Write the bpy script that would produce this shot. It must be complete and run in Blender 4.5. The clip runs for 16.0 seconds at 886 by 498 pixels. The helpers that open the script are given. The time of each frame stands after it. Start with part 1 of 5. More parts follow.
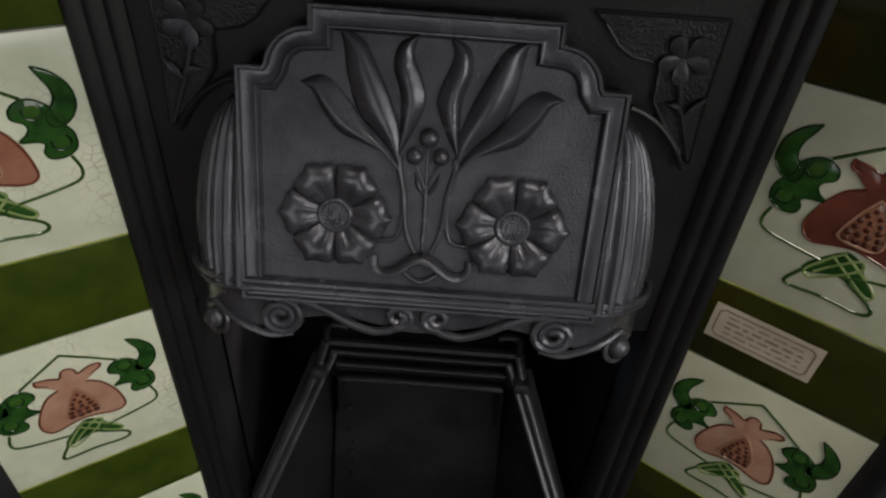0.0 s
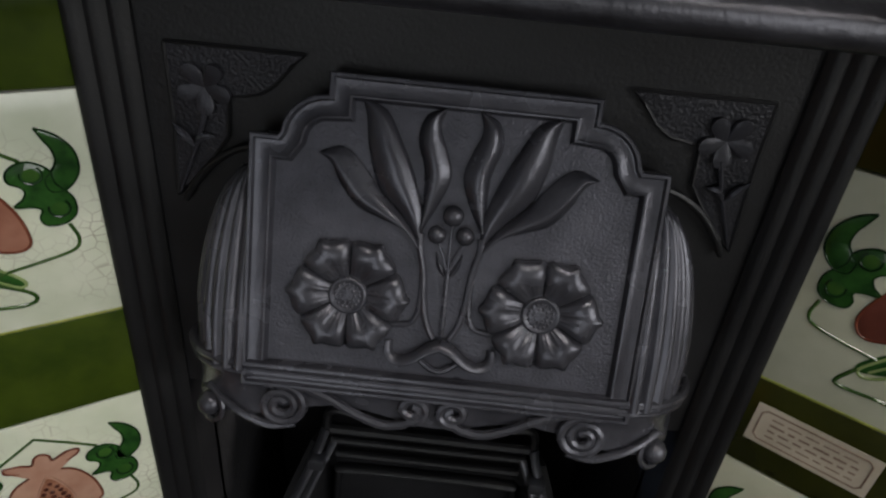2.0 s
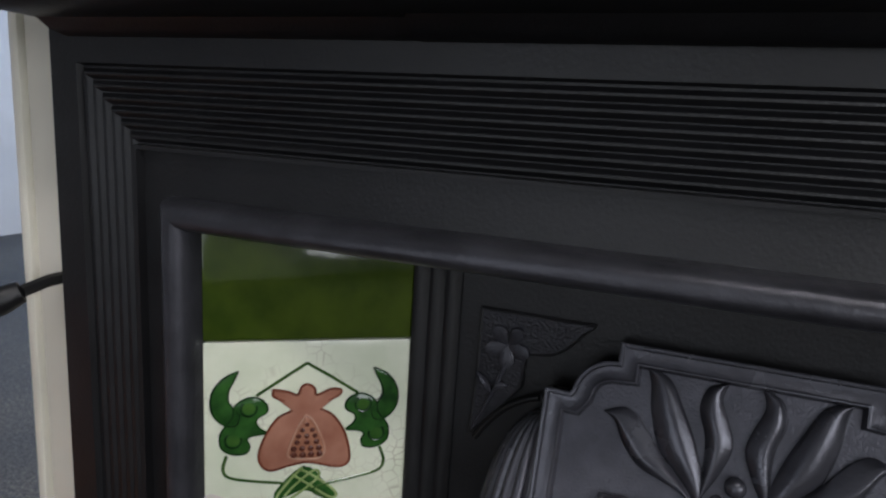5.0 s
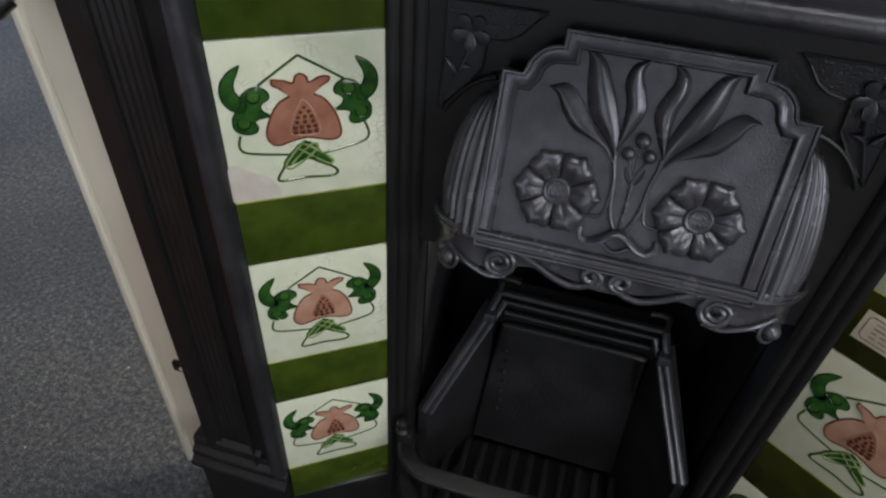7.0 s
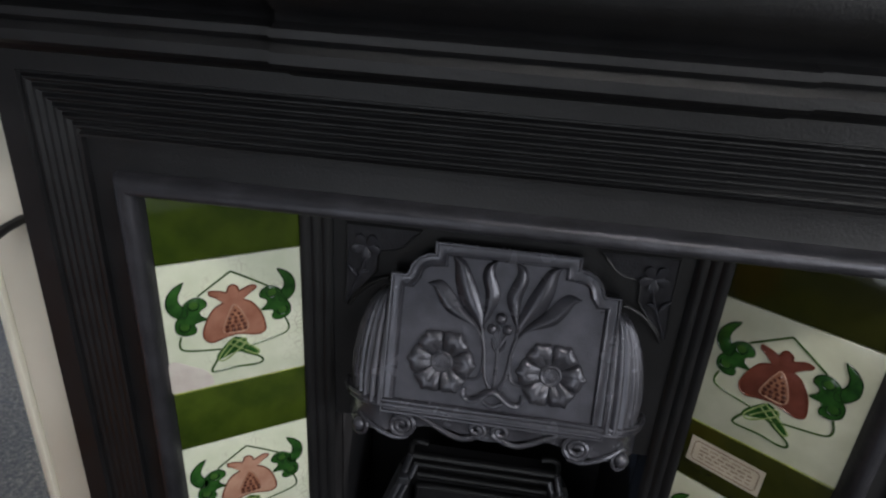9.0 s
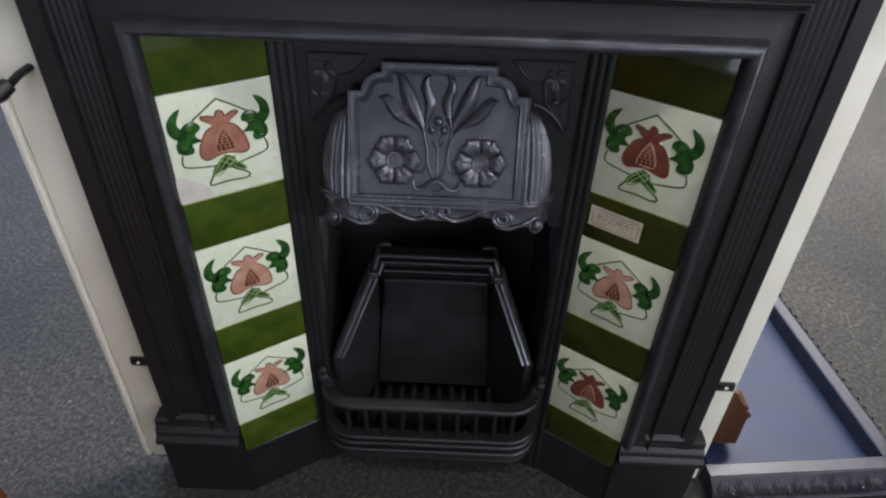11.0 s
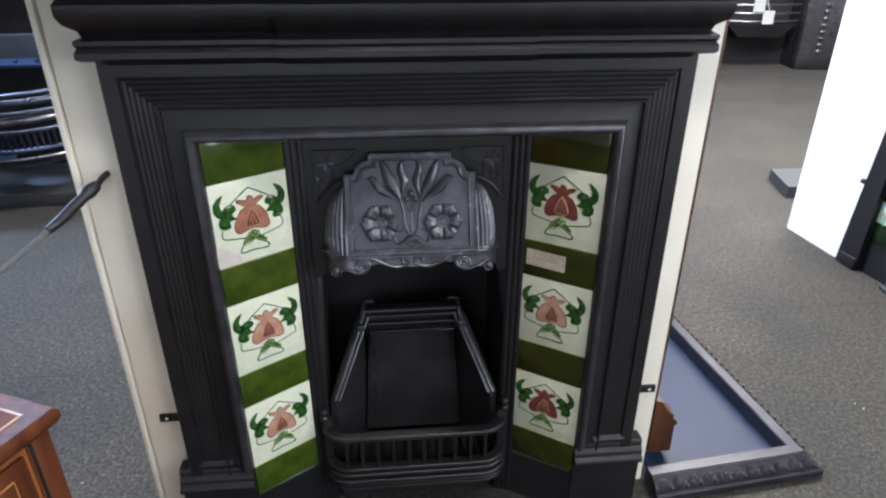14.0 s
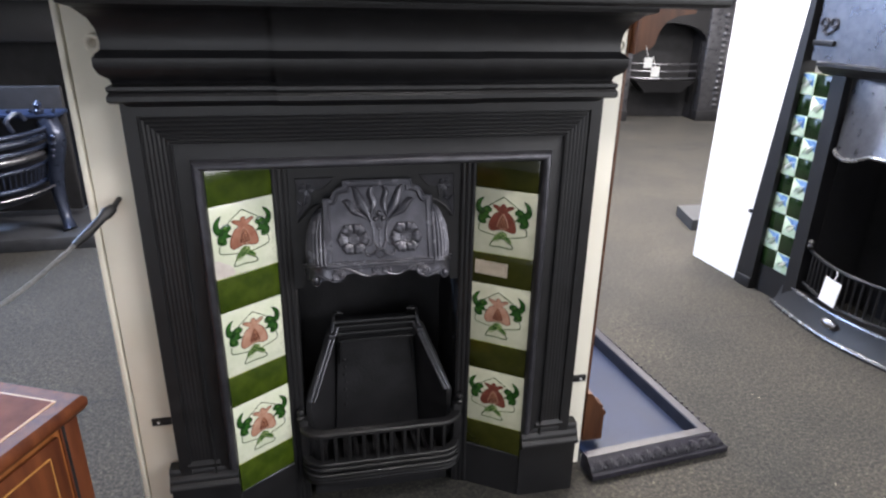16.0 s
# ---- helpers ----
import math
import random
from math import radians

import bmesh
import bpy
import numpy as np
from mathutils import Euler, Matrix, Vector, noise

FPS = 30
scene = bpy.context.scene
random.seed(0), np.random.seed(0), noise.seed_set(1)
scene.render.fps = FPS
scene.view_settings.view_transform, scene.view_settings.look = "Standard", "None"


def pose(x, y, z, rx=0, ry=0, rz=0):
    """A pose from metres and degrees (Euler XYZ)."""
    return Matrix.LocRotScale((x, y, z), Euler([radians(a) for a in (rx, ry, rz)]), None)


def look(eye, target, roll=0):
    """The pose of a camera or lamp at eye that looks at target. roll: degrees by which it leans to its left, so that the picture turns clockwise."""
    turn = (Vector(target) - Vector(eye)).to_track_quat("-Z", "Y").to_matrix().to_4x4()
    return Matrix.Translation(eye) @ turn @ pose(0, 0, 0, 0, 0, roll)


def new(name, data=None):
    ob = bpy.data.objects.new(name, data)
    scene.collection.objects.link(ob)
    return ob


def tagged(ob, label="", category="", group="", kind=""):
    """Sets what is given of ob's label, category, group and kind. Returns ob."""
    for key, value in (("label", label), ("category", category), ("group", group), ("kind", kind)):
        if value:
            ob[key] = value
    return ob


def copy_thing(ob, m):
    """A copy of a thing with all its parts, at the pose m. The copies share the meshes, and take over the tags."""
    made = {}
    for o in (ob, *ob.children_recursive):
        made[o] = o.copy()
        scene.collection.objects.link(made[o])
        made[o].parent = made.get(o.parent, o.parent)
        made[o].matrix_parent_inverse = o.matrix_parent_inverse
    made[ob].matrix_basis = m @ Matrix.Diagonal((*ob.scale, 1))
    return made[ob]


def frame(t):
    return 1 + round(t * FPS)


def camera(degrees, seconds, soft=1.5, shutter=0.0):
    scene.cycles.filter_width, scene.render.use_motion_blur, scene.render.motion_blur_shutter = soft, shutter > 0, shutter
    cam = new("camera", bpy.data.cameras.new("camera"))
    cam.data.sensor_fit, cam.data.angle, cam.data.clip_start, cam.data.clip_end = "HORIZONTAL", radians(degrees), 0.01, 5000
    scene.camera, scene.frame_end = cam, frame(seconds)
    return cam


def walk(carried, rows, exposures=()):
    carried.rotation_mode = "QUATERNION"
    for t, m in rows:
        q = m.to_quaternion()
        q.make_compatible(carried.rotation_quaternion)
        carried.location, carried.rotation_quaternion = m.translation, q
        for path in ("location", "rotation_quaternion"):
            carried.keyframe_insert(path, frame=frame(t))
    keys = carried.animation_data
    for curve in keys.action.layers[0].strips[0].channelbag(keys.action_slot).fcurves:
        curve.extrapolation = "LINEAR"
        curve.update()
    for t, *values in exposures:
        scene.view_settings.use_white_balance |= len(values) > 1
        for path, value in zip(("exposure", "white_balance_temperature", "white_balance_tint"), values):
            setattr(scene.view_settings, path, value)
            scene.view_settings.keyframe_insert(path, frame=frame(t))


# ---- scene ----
cam = camera(70.2, 16.0, soft=2.3)
PATH = [
    (0, (0.013, -0.284, 0.943), (0.014, 0.509, 0.333), 4.4),
    (0.5, (0.012, -0.274, 0.938), (0.017, 0.527, 0.339), 4.6),
    (1, (0.011, -0.261, 0.934), (0.019, 0.551, 0.351), 4.9),
    (1.5, (0.008, -0.257, 0.930), (0.020, 0.579, 0.382), 5.0),
    (2, (-0.000, -0.257, 0.927), (-0.011, 0.604, 0.419), 5.7),
    (2.5, (-0.009, -0.257, 0.929), (-0.067, 0.612, 0.437), 5.3),
    (3, (-0.017, -0.263, 0.934), (-0.132, 0.612, 0.462), 4.8),
    (3.5, (-0.040, -0.267, 0.950), (-0.180, 0.595, 0.462), 4.8),
    (4, (-0.054, -0.277, 0.960), (-0.232, 0.576, 0.470), 4.7),
    (4.1, (-0.056, -0.278, 0.962), (-0.241, 0.571, 0.465), 4.6),
    (4.5, (-0.065, -0.283, 0.973), (-0.300, 0.601, 0.568), 3.6),
    (5, (-0.049, -0.316, 0.958), (-0.393, 0.603, 0.766), 3.6),
    (5.5, (-0.043, -0.346, 0.953), (-0.248, 0.343, 0.259), 6.1),
    (6, (-0.044, -0.350, 0.977), (-0.275, 0.408, 0.367), 4.2),
    (6.1, (-0.046, -0.351, 0.983), (-0.277, 0.419, 0.389), 4.0),
    (6.6, (-0.044, -0.372, 0.997), (-0.246, 0.378, 0.368), 4.0),
    (7, (-0.042, -0.390, 1.009), (-0.221, 0.344, 0.353), 4.1),
    (7.5, (-0.039, -0.413, 1.023), (-0.190, 0.302, 0.340), 4.2),
    (8, (-0.031, -0.449, 1.039), (-0.145, 0.279, 0.364), 4.8),
    (8.13, (-0.027, -0.457, 1.042), (-0.133, 0.274, 0.368), 4.9),
    (8.5, (-0.023, -0.466, 1.065), (-0.118, 0.339, 0.479), 4.6),
    (9, (-0.005, -0.497, 1.095), (-0.101, 0.403, 0.671), 3.9),
    (9.5, (0.016, -0.576, 1.074), (-0.011, 0.028, 0.278), 5.8),
    (10, (0.038, -0.613, 1.086), (-0.016, 0.143, 0.433), 2.9),
    (10.14, (0.040, -0.612, 1.100), (-0.014, 0.167, 0.476), 2.3),
    (10.3, (0.037, -0.625, 1.105), (-0.009, 0.157, 0.483), 2.2),
    (10.8, (0.025, -0.671, 1.113), (0.005, 0.125, 0.507), 2.1),
    (11.4, (0.008, -0.726, 1.121), (0.024, 0.086, 0.537), 2.0),
    (12, (-0.008, -0.783, 1.128), (0.043, 0.043, 0.567), 2.0),
    (12.15, (-0.012, -0.798, 1.130), (0.048, 0.031, 0.574), 2.0),
    (12.5, (-0.027, -0.855, 1.119), (0.053, -0.082, 0.490), 2.2),
    (13, (-0.038, -0.936, 1.121), (0.037, -0.278, 0.371), 2.8),
    (13.5, (-0.012, -0.937, 1.184), (0.047, 0.011, 0.872), 0.5),
    (14, (-0.042, -0.989, 1.166), (0.043, -0.095, 0.726), 0.1),
    (14.17, (-0.060, -1.022, 1.156), (0.042, -0.146, 0.685), 0.3),
    (14.5, (-0.090, -1.067, 1.163), (0.053, -0.186, 0.713), 0.7),
    (15, (-0.123, -1.117, 1.175), (0.071, -0.230, 0.757), 0.7),
    (15.5, (-0.134, -1.158, 1.176), (0.082, -0.264, 0.783), 1.4),
    (16, (-0.133, -1.216, 1.182), (0.063, -0.305, 0.818), 1.1),
]
EXPOSURES = [(0, -0.88, 7750, 12), (2.0, -0.86, 7300, 12), (3.5, -0.80, 6800, 16), (5.0, -0.62, 6800, 14), (7.5, -0.60, 7050, 12), (8.5, -0.58, 7050, 12), (10.2, -0.42, 6700, 13), (12.5, -0.10, 6600, 15), (14.0, 0.08, 6650, 14), (16.0, 0.12, 7050, 16)]
walk(cam, [(t, look(eye, target, roll)) for t, eye, target, roll in PATH], EXPOSURES)

# ---------------------------------------------------------------- light
world = bpy.data.worlds.new("world")
scene.world = world
world.use_nodes = True
wn = world.node_tree.nodes
sky = wn.new("ShaderNodeTexSky")
sky.sky_type, sky.sun_disc = 'NISHITA', False
sky.sun_elevation, sky.sun_rotation = radians(35), radians(120)
world.node_tree.links.new(sky.outputs[0], wn["Background"].inputs[0])
wn["Background"].inputs[1].default_value = 0.1


def area(name, m, w, h, power, colour):
    data = bpy.data.lights.new(name, 'AREA')
    data.shape, data.size, data.size_y, data.energy, data.color = 'RECTANGLE', w, h, power, colour
    ob = new(name, data)
    ob.matrix_world = m
    return ob


TUBE_LIGHTS = [(2.5, 2.3, 160, (0.97, 0.98, 1.0)), (1.2, 1.5, 215, (0.98, 0.98, 1.0)), (0.55, -1.1, 24, (0.95, 0.97, 1.0)), (-2.0, 2.0, 165, (0.42, 0.62, 1.0)), (3.6, 3.6, 130, (0.97, 0.98, 1.0)), (-2.0, 3.6, 70, (0.70, 0.83, 1.0))]
for tx, ty, power, tint in TUBE_LIGHTS:
    area("tube_lamp", pose(tx, ty, 2.66), 1.5, 0.3, power, tint)
# daylight through the shop windows behind the camera and to the left
area("window_daylight", look((3.3, -2.6, 1.65), (0.1, 0, 0.8)), 3.0, 1.5, 122, (0.84, 0.91, 1.0))
area("window_daylight", look((-0.6, -3.9, 0.90), (0, 0, 0.75)), 2.0, 1.2, 25, (0.78, 0.88, 1.0))
area("window_daylight", look((-4.35, 4.0, 1.5), (0, 3.2, 0.9)), 3.0, 1.8, 280, (0.40, 0.60, 1.0))


# ---------------------------------------------------------------- materials
def node_mat(name, rough=0.5, metal=0.0):
    m = bpy.data.materials.new(name)
    m.use_nodes = True
    n, l = m.node_tree.nodes, m.node_tree.links
    b = n["Principled BSDF"]
    b.inputs["Roughness"].default_value, b.inputs["Metallic"].default_value = rough, metal
    return m, n, l, b


def varied(name, dark, light, scale=30, rough=0.5, metal=0.0, bump=0.1, bump_scale=200, detail=6, rough_var=0.1, stretch=(1, 1, 1), coat=0.0, dist=0.001, spec=0.5):
    """Two-scale noise between two colours, with uneven gloss and fine relief."""
    m, n, l, b = node_mat(name, rough, metal)
    co = n.new("ShaderNodeTexCoord")
    mp = n.new("ShaderNodeMapping")
    mp.inputs["Scale"].default_value = stretch
    l.new(co.outputs["Object"], mp.inputs[0])
    big, fine = n.new("ShaderNodeTexNoise"), n.new("ShaderNodeTexNoise")
    big.inputs["Scale"].default_value, fine.inputs["Scale"].default_value = scale, bump_scale
    big.inputs["Detail"].default_value = fine.inputs["Detail"].default_value = detail
    l.new(mp.outputs[0], big.inputs[0]), l.new(mp.outputs[0], fine.inputs[0])
    ramp = n.new("ShaderNodeValToRGB")
    ramp.color_ramp.elements[0].color, ramp.color_ramp.elements[1].color = (*dark, 1), (*light, 1)
    ramp.color_ramp.elements[0].position, ramp.color_ramp.elements[1].position = 0.3, 0.7
    l.new(big.outputs[0], ramp.inputs[0]), l.new(ramp.outputs[0], b.inputs["Base Color"])
    mr = n.new("ShaderNodeMapRange")
    mr.inputs[3].default_value, mr.inputs[4].default_value = rough - rough_var, rough + rough_var
    l.new(big.outputs[0], mr.inputs[0]), l.new(mr.outputs[0], b.inputs["Roughness"])
    bp = n.new("ShaderNodeBump")
    bp.inputs["Strength"].default_value, bp.inputs["Distance"].default_value = bump, dist
    l.new(fine.outputs[0], bp.inputs["Height"]), l.new(bp.outputs[0], b.inputs["Normal"])
    b.inputs["Specular IOR Level"].default_value = spec
    if coat:
        b.inputs["Coat Weight"].default_value, b.inputs["Coat Roughness"].default_value = coat, 0.05
    return m


IRON = varied("black_grate_paint", (0.005, 0.005, 0.0058), (0.009, 0.009, 0.0102), 25, 0.45, 0.0, 0.30, 420, rough_var=0.08, spec=0.50)
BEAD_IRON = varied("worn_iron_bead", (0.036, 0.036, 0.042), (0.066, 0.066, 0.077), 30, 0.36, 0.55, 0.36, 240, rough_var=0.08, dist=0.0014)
IRON_RELIEF = varied("burnished_iron", (0.056, 0.056, 0.067), (0.095, 0.095, 0.111), 40, 0.26, 0.5, 0.22, 380, rough_var=0.07)
IRON_PANEL = varied("cast_iron_ground", (0.054, 0.054, 0.066), (0.090, 0.090, 0.107), 40, 0.31, 0.5, 0.36, 620, detail=3, rough_var=0.09, dist=0.0020)
IRON_STIPPLE = varied("stippled_iron", (0.018, 0.018, 0.022), (0.034, 0.034, 0.040), 40, 0.36, 0.40, 0.45, 480, detail=2, rough_var=0.06, dist=0.0018)
SOOT = varied("firebox_iron", (0.008, 0.008, 0.009), (0.017, 0.017, 0.019), 18, 0.6, 0.0, 0.5, 150, dist=0.002, spec=0.3)
BAR_IRON = varied("rubbed_iron_bar", (0.070, 0.072, 0.082), (0.110, 0.113, 0.126), 40, 0.33, 0.65, 0.15, 300)
POLISHED = varied("polished_iron", (0.09, 0.09, 0.10), (0.14, 0.14, 0.15), 30, 0.30, 0.8, 0.1, 300)
TRAY_RIM = varied("purple_black_paint", (0.012, 0.0115, 0.016), (0.024, 0.023, 0.031), 25, 0.40, 0.0, 0.2, 300, spec=0.28)
BRIGHT = varied("bright_steel", (0.30, 0.30, 0.31), (0.42, 0.42, 0.43), 30, 0.25, 0.9, 0.1, 300)
NIGHT_IRON = varied("blue_black_iron", (0.013, 0.018, 0.032), (0.028, 0.036, 0.060), 30, 0.30, 0.45, 0.25, 200)
SLATE = varied("dark_slate", (0.022, 0.024, 0.028), (0.040, 0.043, 0.050), 14, 0.55, 0.0, 0.2, 160)
BLUE_STEEL = varied("blue_black_paint", (0.009, 0.016, 0.038), (0.014, 0.023, 0.052), 9, 0.50, 0.0, 0.08, 120, spec=0.18)
CREAM = varied("cream_paint", (0.70, 0.67, 0.56), (0.78, 0.75, 0.65), 6, 0.5, 0.0, 0.1, 60)
WHITE = varied("white_paint", (0.80, 0.80, 0.80), (0.86, 0.86, 0.86), 3, 0.45, 0.0, 0.06, 60)
IVORY_GLAZE = varied("ivory_glaze", (0.62, 0.67, 0.50), (0.77, 0.79, 0.64), 26, 0.13, 0.0, 0.05, 90, rough_var=0.04)
# fine brown crackle in the old glaze, stronger in some places
nt = IVORY_GLAZE.node_tree
net, mask, line, mixer = (nt.nodes.new(k) for k in ("ShaderNodeTexVoronoi", "ShaderNodeTexNoise", "ShaderNodeMapRange", "ShaderNodeMix"))
net.feature = 'DISTANCE_TO_EDGE'
net.inputs["Scale"].default_value, mask.inputs["Scale"].default_value = 120, 22
line.inputs[1].default_value, line.inputs[2].default_value, line.inputs[3].default_value, line.inputs[4].default_value = 0.0, 0.06, 1.0, 0.0
spot = nt.nodes.new("ShaderNodeMapRange")
spot.inputs[1].default_value, spot.inputs[2].default_value, spot.inputs[3].default_value, spot.inputs[4].default_value = 0.48, 0.72, 0.0, 0.6
strength = nt.nodes.new("ShaderNodeMath")
strength.operation = 'MULTIPLY'
mixer.data_type = 'RGBA'
mixer.inputs[7].default_value = (0.22, 0.17, 0.09, 1)
base_in = nt.nodes["Principled BSDF"].inputs["Base Color"]
place = nt.nodes["Texture Coordinate"].outputs["Object"]
nt.links.new(place, net.inputs["Vector"]), nt.links.new(place, mask.inputs["Vector"])
nt.links.new(net.outputs["Distance"], line.inputs[0]), nt.links.new(mask.outputs[0], spot.inputs[0])
nt.links.new(line.outputs[0], strength.inputs[0]), nt.links.new(spot.outputs[0], strength.inputs[1]), nt.links.new(strength.outputs[0], mixer.inputs[0])
nt.links.new(base_in.links[0].from_socket, mixer.inputs[6]), nt.links.new(mixer.outputs[2], base_in)
GREEN_GLAZE = varied("green_glaze", (0.022, 0.042, 0.004), (0.056, 0.086, 0.009), 22, 0.10, 0.0, 0.08, 60, rough_var=0.03, dist=0.002)
# Right panel's green and ivory glazes: shade and brown reflections mixed into the colour
GREEN_SHADED = varied("shaded_green_glaze", (0.020, 0.022, 0.003), (0.038, 0.041, 0.006), 22, 0.10, 0.0, 0.08, 60, rough_var=0.03, dist=0.002)
IVORY_SHADED = varied("shaded_ivory_glaze", (0.54, 0.55, 0.40), (0.68, 0.68, 0.53), 26, 0.13, 0.0, 0.05, 90, rough_var=0.04)
LEAF_GLAZE = varied("leaf_green_glaze", (0.006, 0.036, 0.007), (0.030, 0.115, 0.020), 75, 0.12, 0.0, 0.05, 90, rough_var=0.03)
LEAF_LIGHT = varied("light_leaf_glaze", (0.012, 0.060, 0.010), (0.050, 0.130, 0.022), 55, 0.12, 0.0, 0.05, 90, rough_var=0.03)
LEAF_DARK = varied("dark_leaf_edge_glaze", (0.003, 0.018, 0.004), (0.010, 0.045, 0.010), 55, 0.14)
LINE_GLAZE = varied("green_line_glaze", (0.012, 0.048, 0.008), (0.060, 0.120, 0.028), 70, 0.14, 0.0, 0.05, 90, rough_var=0.03)
FRUIT_ROSE = varied("rose_fruit_glaze", (0.25, 0.098, 0.062), (0.40, 0.185, 0.125), 40, 0.13, 0.0, 0.05, 90, rough_var=0.03)
FRUIT_PINK = varied("pink_fruit_glaze", (0.38, 0.18, 0.12), (0.52, 0.31, 0.22), 40, 0.13, 0.0, 0.05, 90, rough_var=0.03)
FRUIT_RED = varied("red_fruit_glaze", (0.11, 0.030, 0.020), (0.20, 0.058, 0.040), 40, 0.13, 0.0, 0.05, 90, rough_var=0.03)
SEED_GLAZE = varied("seed_glaze", (0.045, 0.010, 0.006), (0.12, 0.030, 0.016), 420, 0.16, 0.0, 0.7, 420, rough_var=0.03)
KNOT_LINE = varied("pale_green_line_glaze", (0.16, 0.24, 0.07), (0.34, 0.42, 0.18), 70, 0.14)
CORE_GLAZE = varied("seed_bed_glaze", (0.24, 0.095, 0.055), (0.38, 0.17, 0.10), 120, 0.15)
OUTLINE = varied("brown_outline_glaze", (0.10, 0.025, 0.015), (0.20, 0.055, 0.03), 60, 0.14)
EDGE_GLAZE = varied("yellow_green_edge_glaze", (0.16, 0.18, 0.02), (0.42, 0.44, 0.10), 40, 0.2)
GROUT = varied("dark_grout", (0.05, 0.06, 0.02), (0.14, 0.14, 0.05), 60, 0.7)
CHIP = varied("worn_glaze", (0.52, 0.46, 0.42), (0.62, 0.58, 0.52), 60, 0.45, 0.0, 0.3, 150)
PAPER = varied("aged_paper", (0.42, 0.36, 0.27), (0.58, 0.51, 0.40), 30, 0.75)
INK = varied("brown_ink", (0.16, 0.10, 0.07), (0.24, 0.16, 0.12), 60, 0.8)
CARD = varied("white_card", (0.78, 0.78, 0.76), (0.84, 0.84, 0.82), 30, 0.7)
MAHOGANY = varied("mahogany", (0.075, 0.020, 0.009), (0.17, 0.050, 0.018), 7, 0.50, 0.0, 0.12, 90, stretch=(6, 6, 0.7), spec=0.22)
WALNUT = varied("brown_walnut", (0.040, 0.016, 0.008), (0.095, 0.038, 0.018), 7, 0.45, 0.0, 0.12, 90, stretch=(6, 6, 0.7), spec=0.25)
OAK = varied("varnished_pine", (0.24, 0.075, 0.020), (0.36, 0.125, 0.036), 6, 0.36, 0.0, 0.12, 90, stretch=(7, 7, 0.6), coat=0.2)
INLAY = varied("pale_inlay", (0.42, 0.19, 0.05), (0.56, 0.28, 0.08), 30, 0.4, stretch=(2, 2, 2))
LEATHER = varied("red_leather", (0.15, 0.055, 0.038), (0.23, 0.092, 0.062), 22, 0.65, 0.0, 0.35, 260, spec=0.12)
BRASS = varied("dull_brass", (0.20, 0.15, 0.07), (0.30, 0.23, 0.12), 40, 0.38, 0.8)
ROPE = varied("grey_rope", (0.10, 0.10, 0.097), (0.18, 0.178, 0.17), 160, 0.85, 0.0, 0.6, 300)
PLASTER = varied("wall_paint", (0.38, 0.38, 0.37), (0.46, 0.46, 0.445), 2, 0.8)
CEIL = varied("ceiling_paint", (0.72, 0.72, 0.71), (0.78, 0.78, 0.77), 2, 0.9)


def carpet_mat():
    m, n, l, b = node_mat("speckled_carpet", 0.95)
    co = n.new("ShaderNodeTexCoord")
    speck, fleck, tuft, worn = n.new("ShaderNodeTexNoise"), n.new("ShaderNodeTexVoronoi"), n.new("ShaderNodeTexVoronoi"), n.new("ShaderNodeTexNoise")
    speck.inputs["Scale"].default_value, speck.inputs["Detail"].default_value = 95, 7
    fleck.inputs["Scale"].default_value, tuft.inputs["Scale"].default_value = 300, 420
    worn.inputs["Scale"].default_value, worn.inputs["Detail"].default_value = 2.2, 7
    for x in (speck, fleck, tuft, worn):
        l.new(co.outputs["Object"], x.inputs["Vector"])
    grey = n.new("ShaderNodeSeparateColor")
    l.new(fleck.outputs["Color"], grey.inputs[0])
    r0 = n.new("ShaderNodeValToRGB")
    e = r0.color_ramp.elements
    e[0].position, e[0].color = 0.10, (0.021, 0.0203, 0.0195, 1)
    e[1].position, e[1].color = 0.97, (0.062, 0.057, 0.049, 1)
    e.new(0.70).color = (0.032, 0.0304, 0.0270, 1)
    l.new(grey.outputs[0], r0.inputs[0])
    r1 = n.new("ShaderNodeValToRGB")
    e = r1.color_ramp.elements
    e[0].position, e[0].color = 0.38, (0.50, 0.52, 0.55, 1)
    e[1].position, e[1].color = 0.64, (1.46, 1.43, 1.32, 1)
    l.new(speck.outputs[0], r1.inputs[0])
    r2 = n.new("ShaderNodeValToRGB")
    e = r2.color_ramp.elements
    e[0].position, e[0].color = 0.35, (0.72, 0.74, 0.74, 1)
    e[1].position, e[1].color = 0.70, (1.24, 1.20, 1.10, 1)
    l.new(worn.outputs[0], r2.inputs[0])
    last = r0.outputs[0]
    for r in (r1, r2):
        mx = n.new("ShaderNodeMix")
        mx.data_type, mx.blend_type, mx.inputs[0].default_value = 'RGBA', 'MULTIPLY', 1.0
        l.new(last, mx.inputs[6]), l.new(r.outputs[0], mx.inputs[7])
        last = mx.outputs[2]
    l.new(last, b.inputs["Base Color"])
    bp = n.new("ShaderNodeBump")
    bp.inputs["Strength"].default_value, bp.inputs["Distance"].default_value = 0.5, 0.003
    l.new(tuft.outputs["Distance"], bp.inputs["Height"]), l.new(bp.outputs[0], b.inputs["Normal"])
    return m


CARPET = carpet_mat()
GLOW, gn, gl, gb = node_mat("tube_glow")
gb.inputs["Emission Color"].default_value, gb.inputs["Emission Strength"].default_value = (0.95, 0.98, 1.0, 1), 32.0


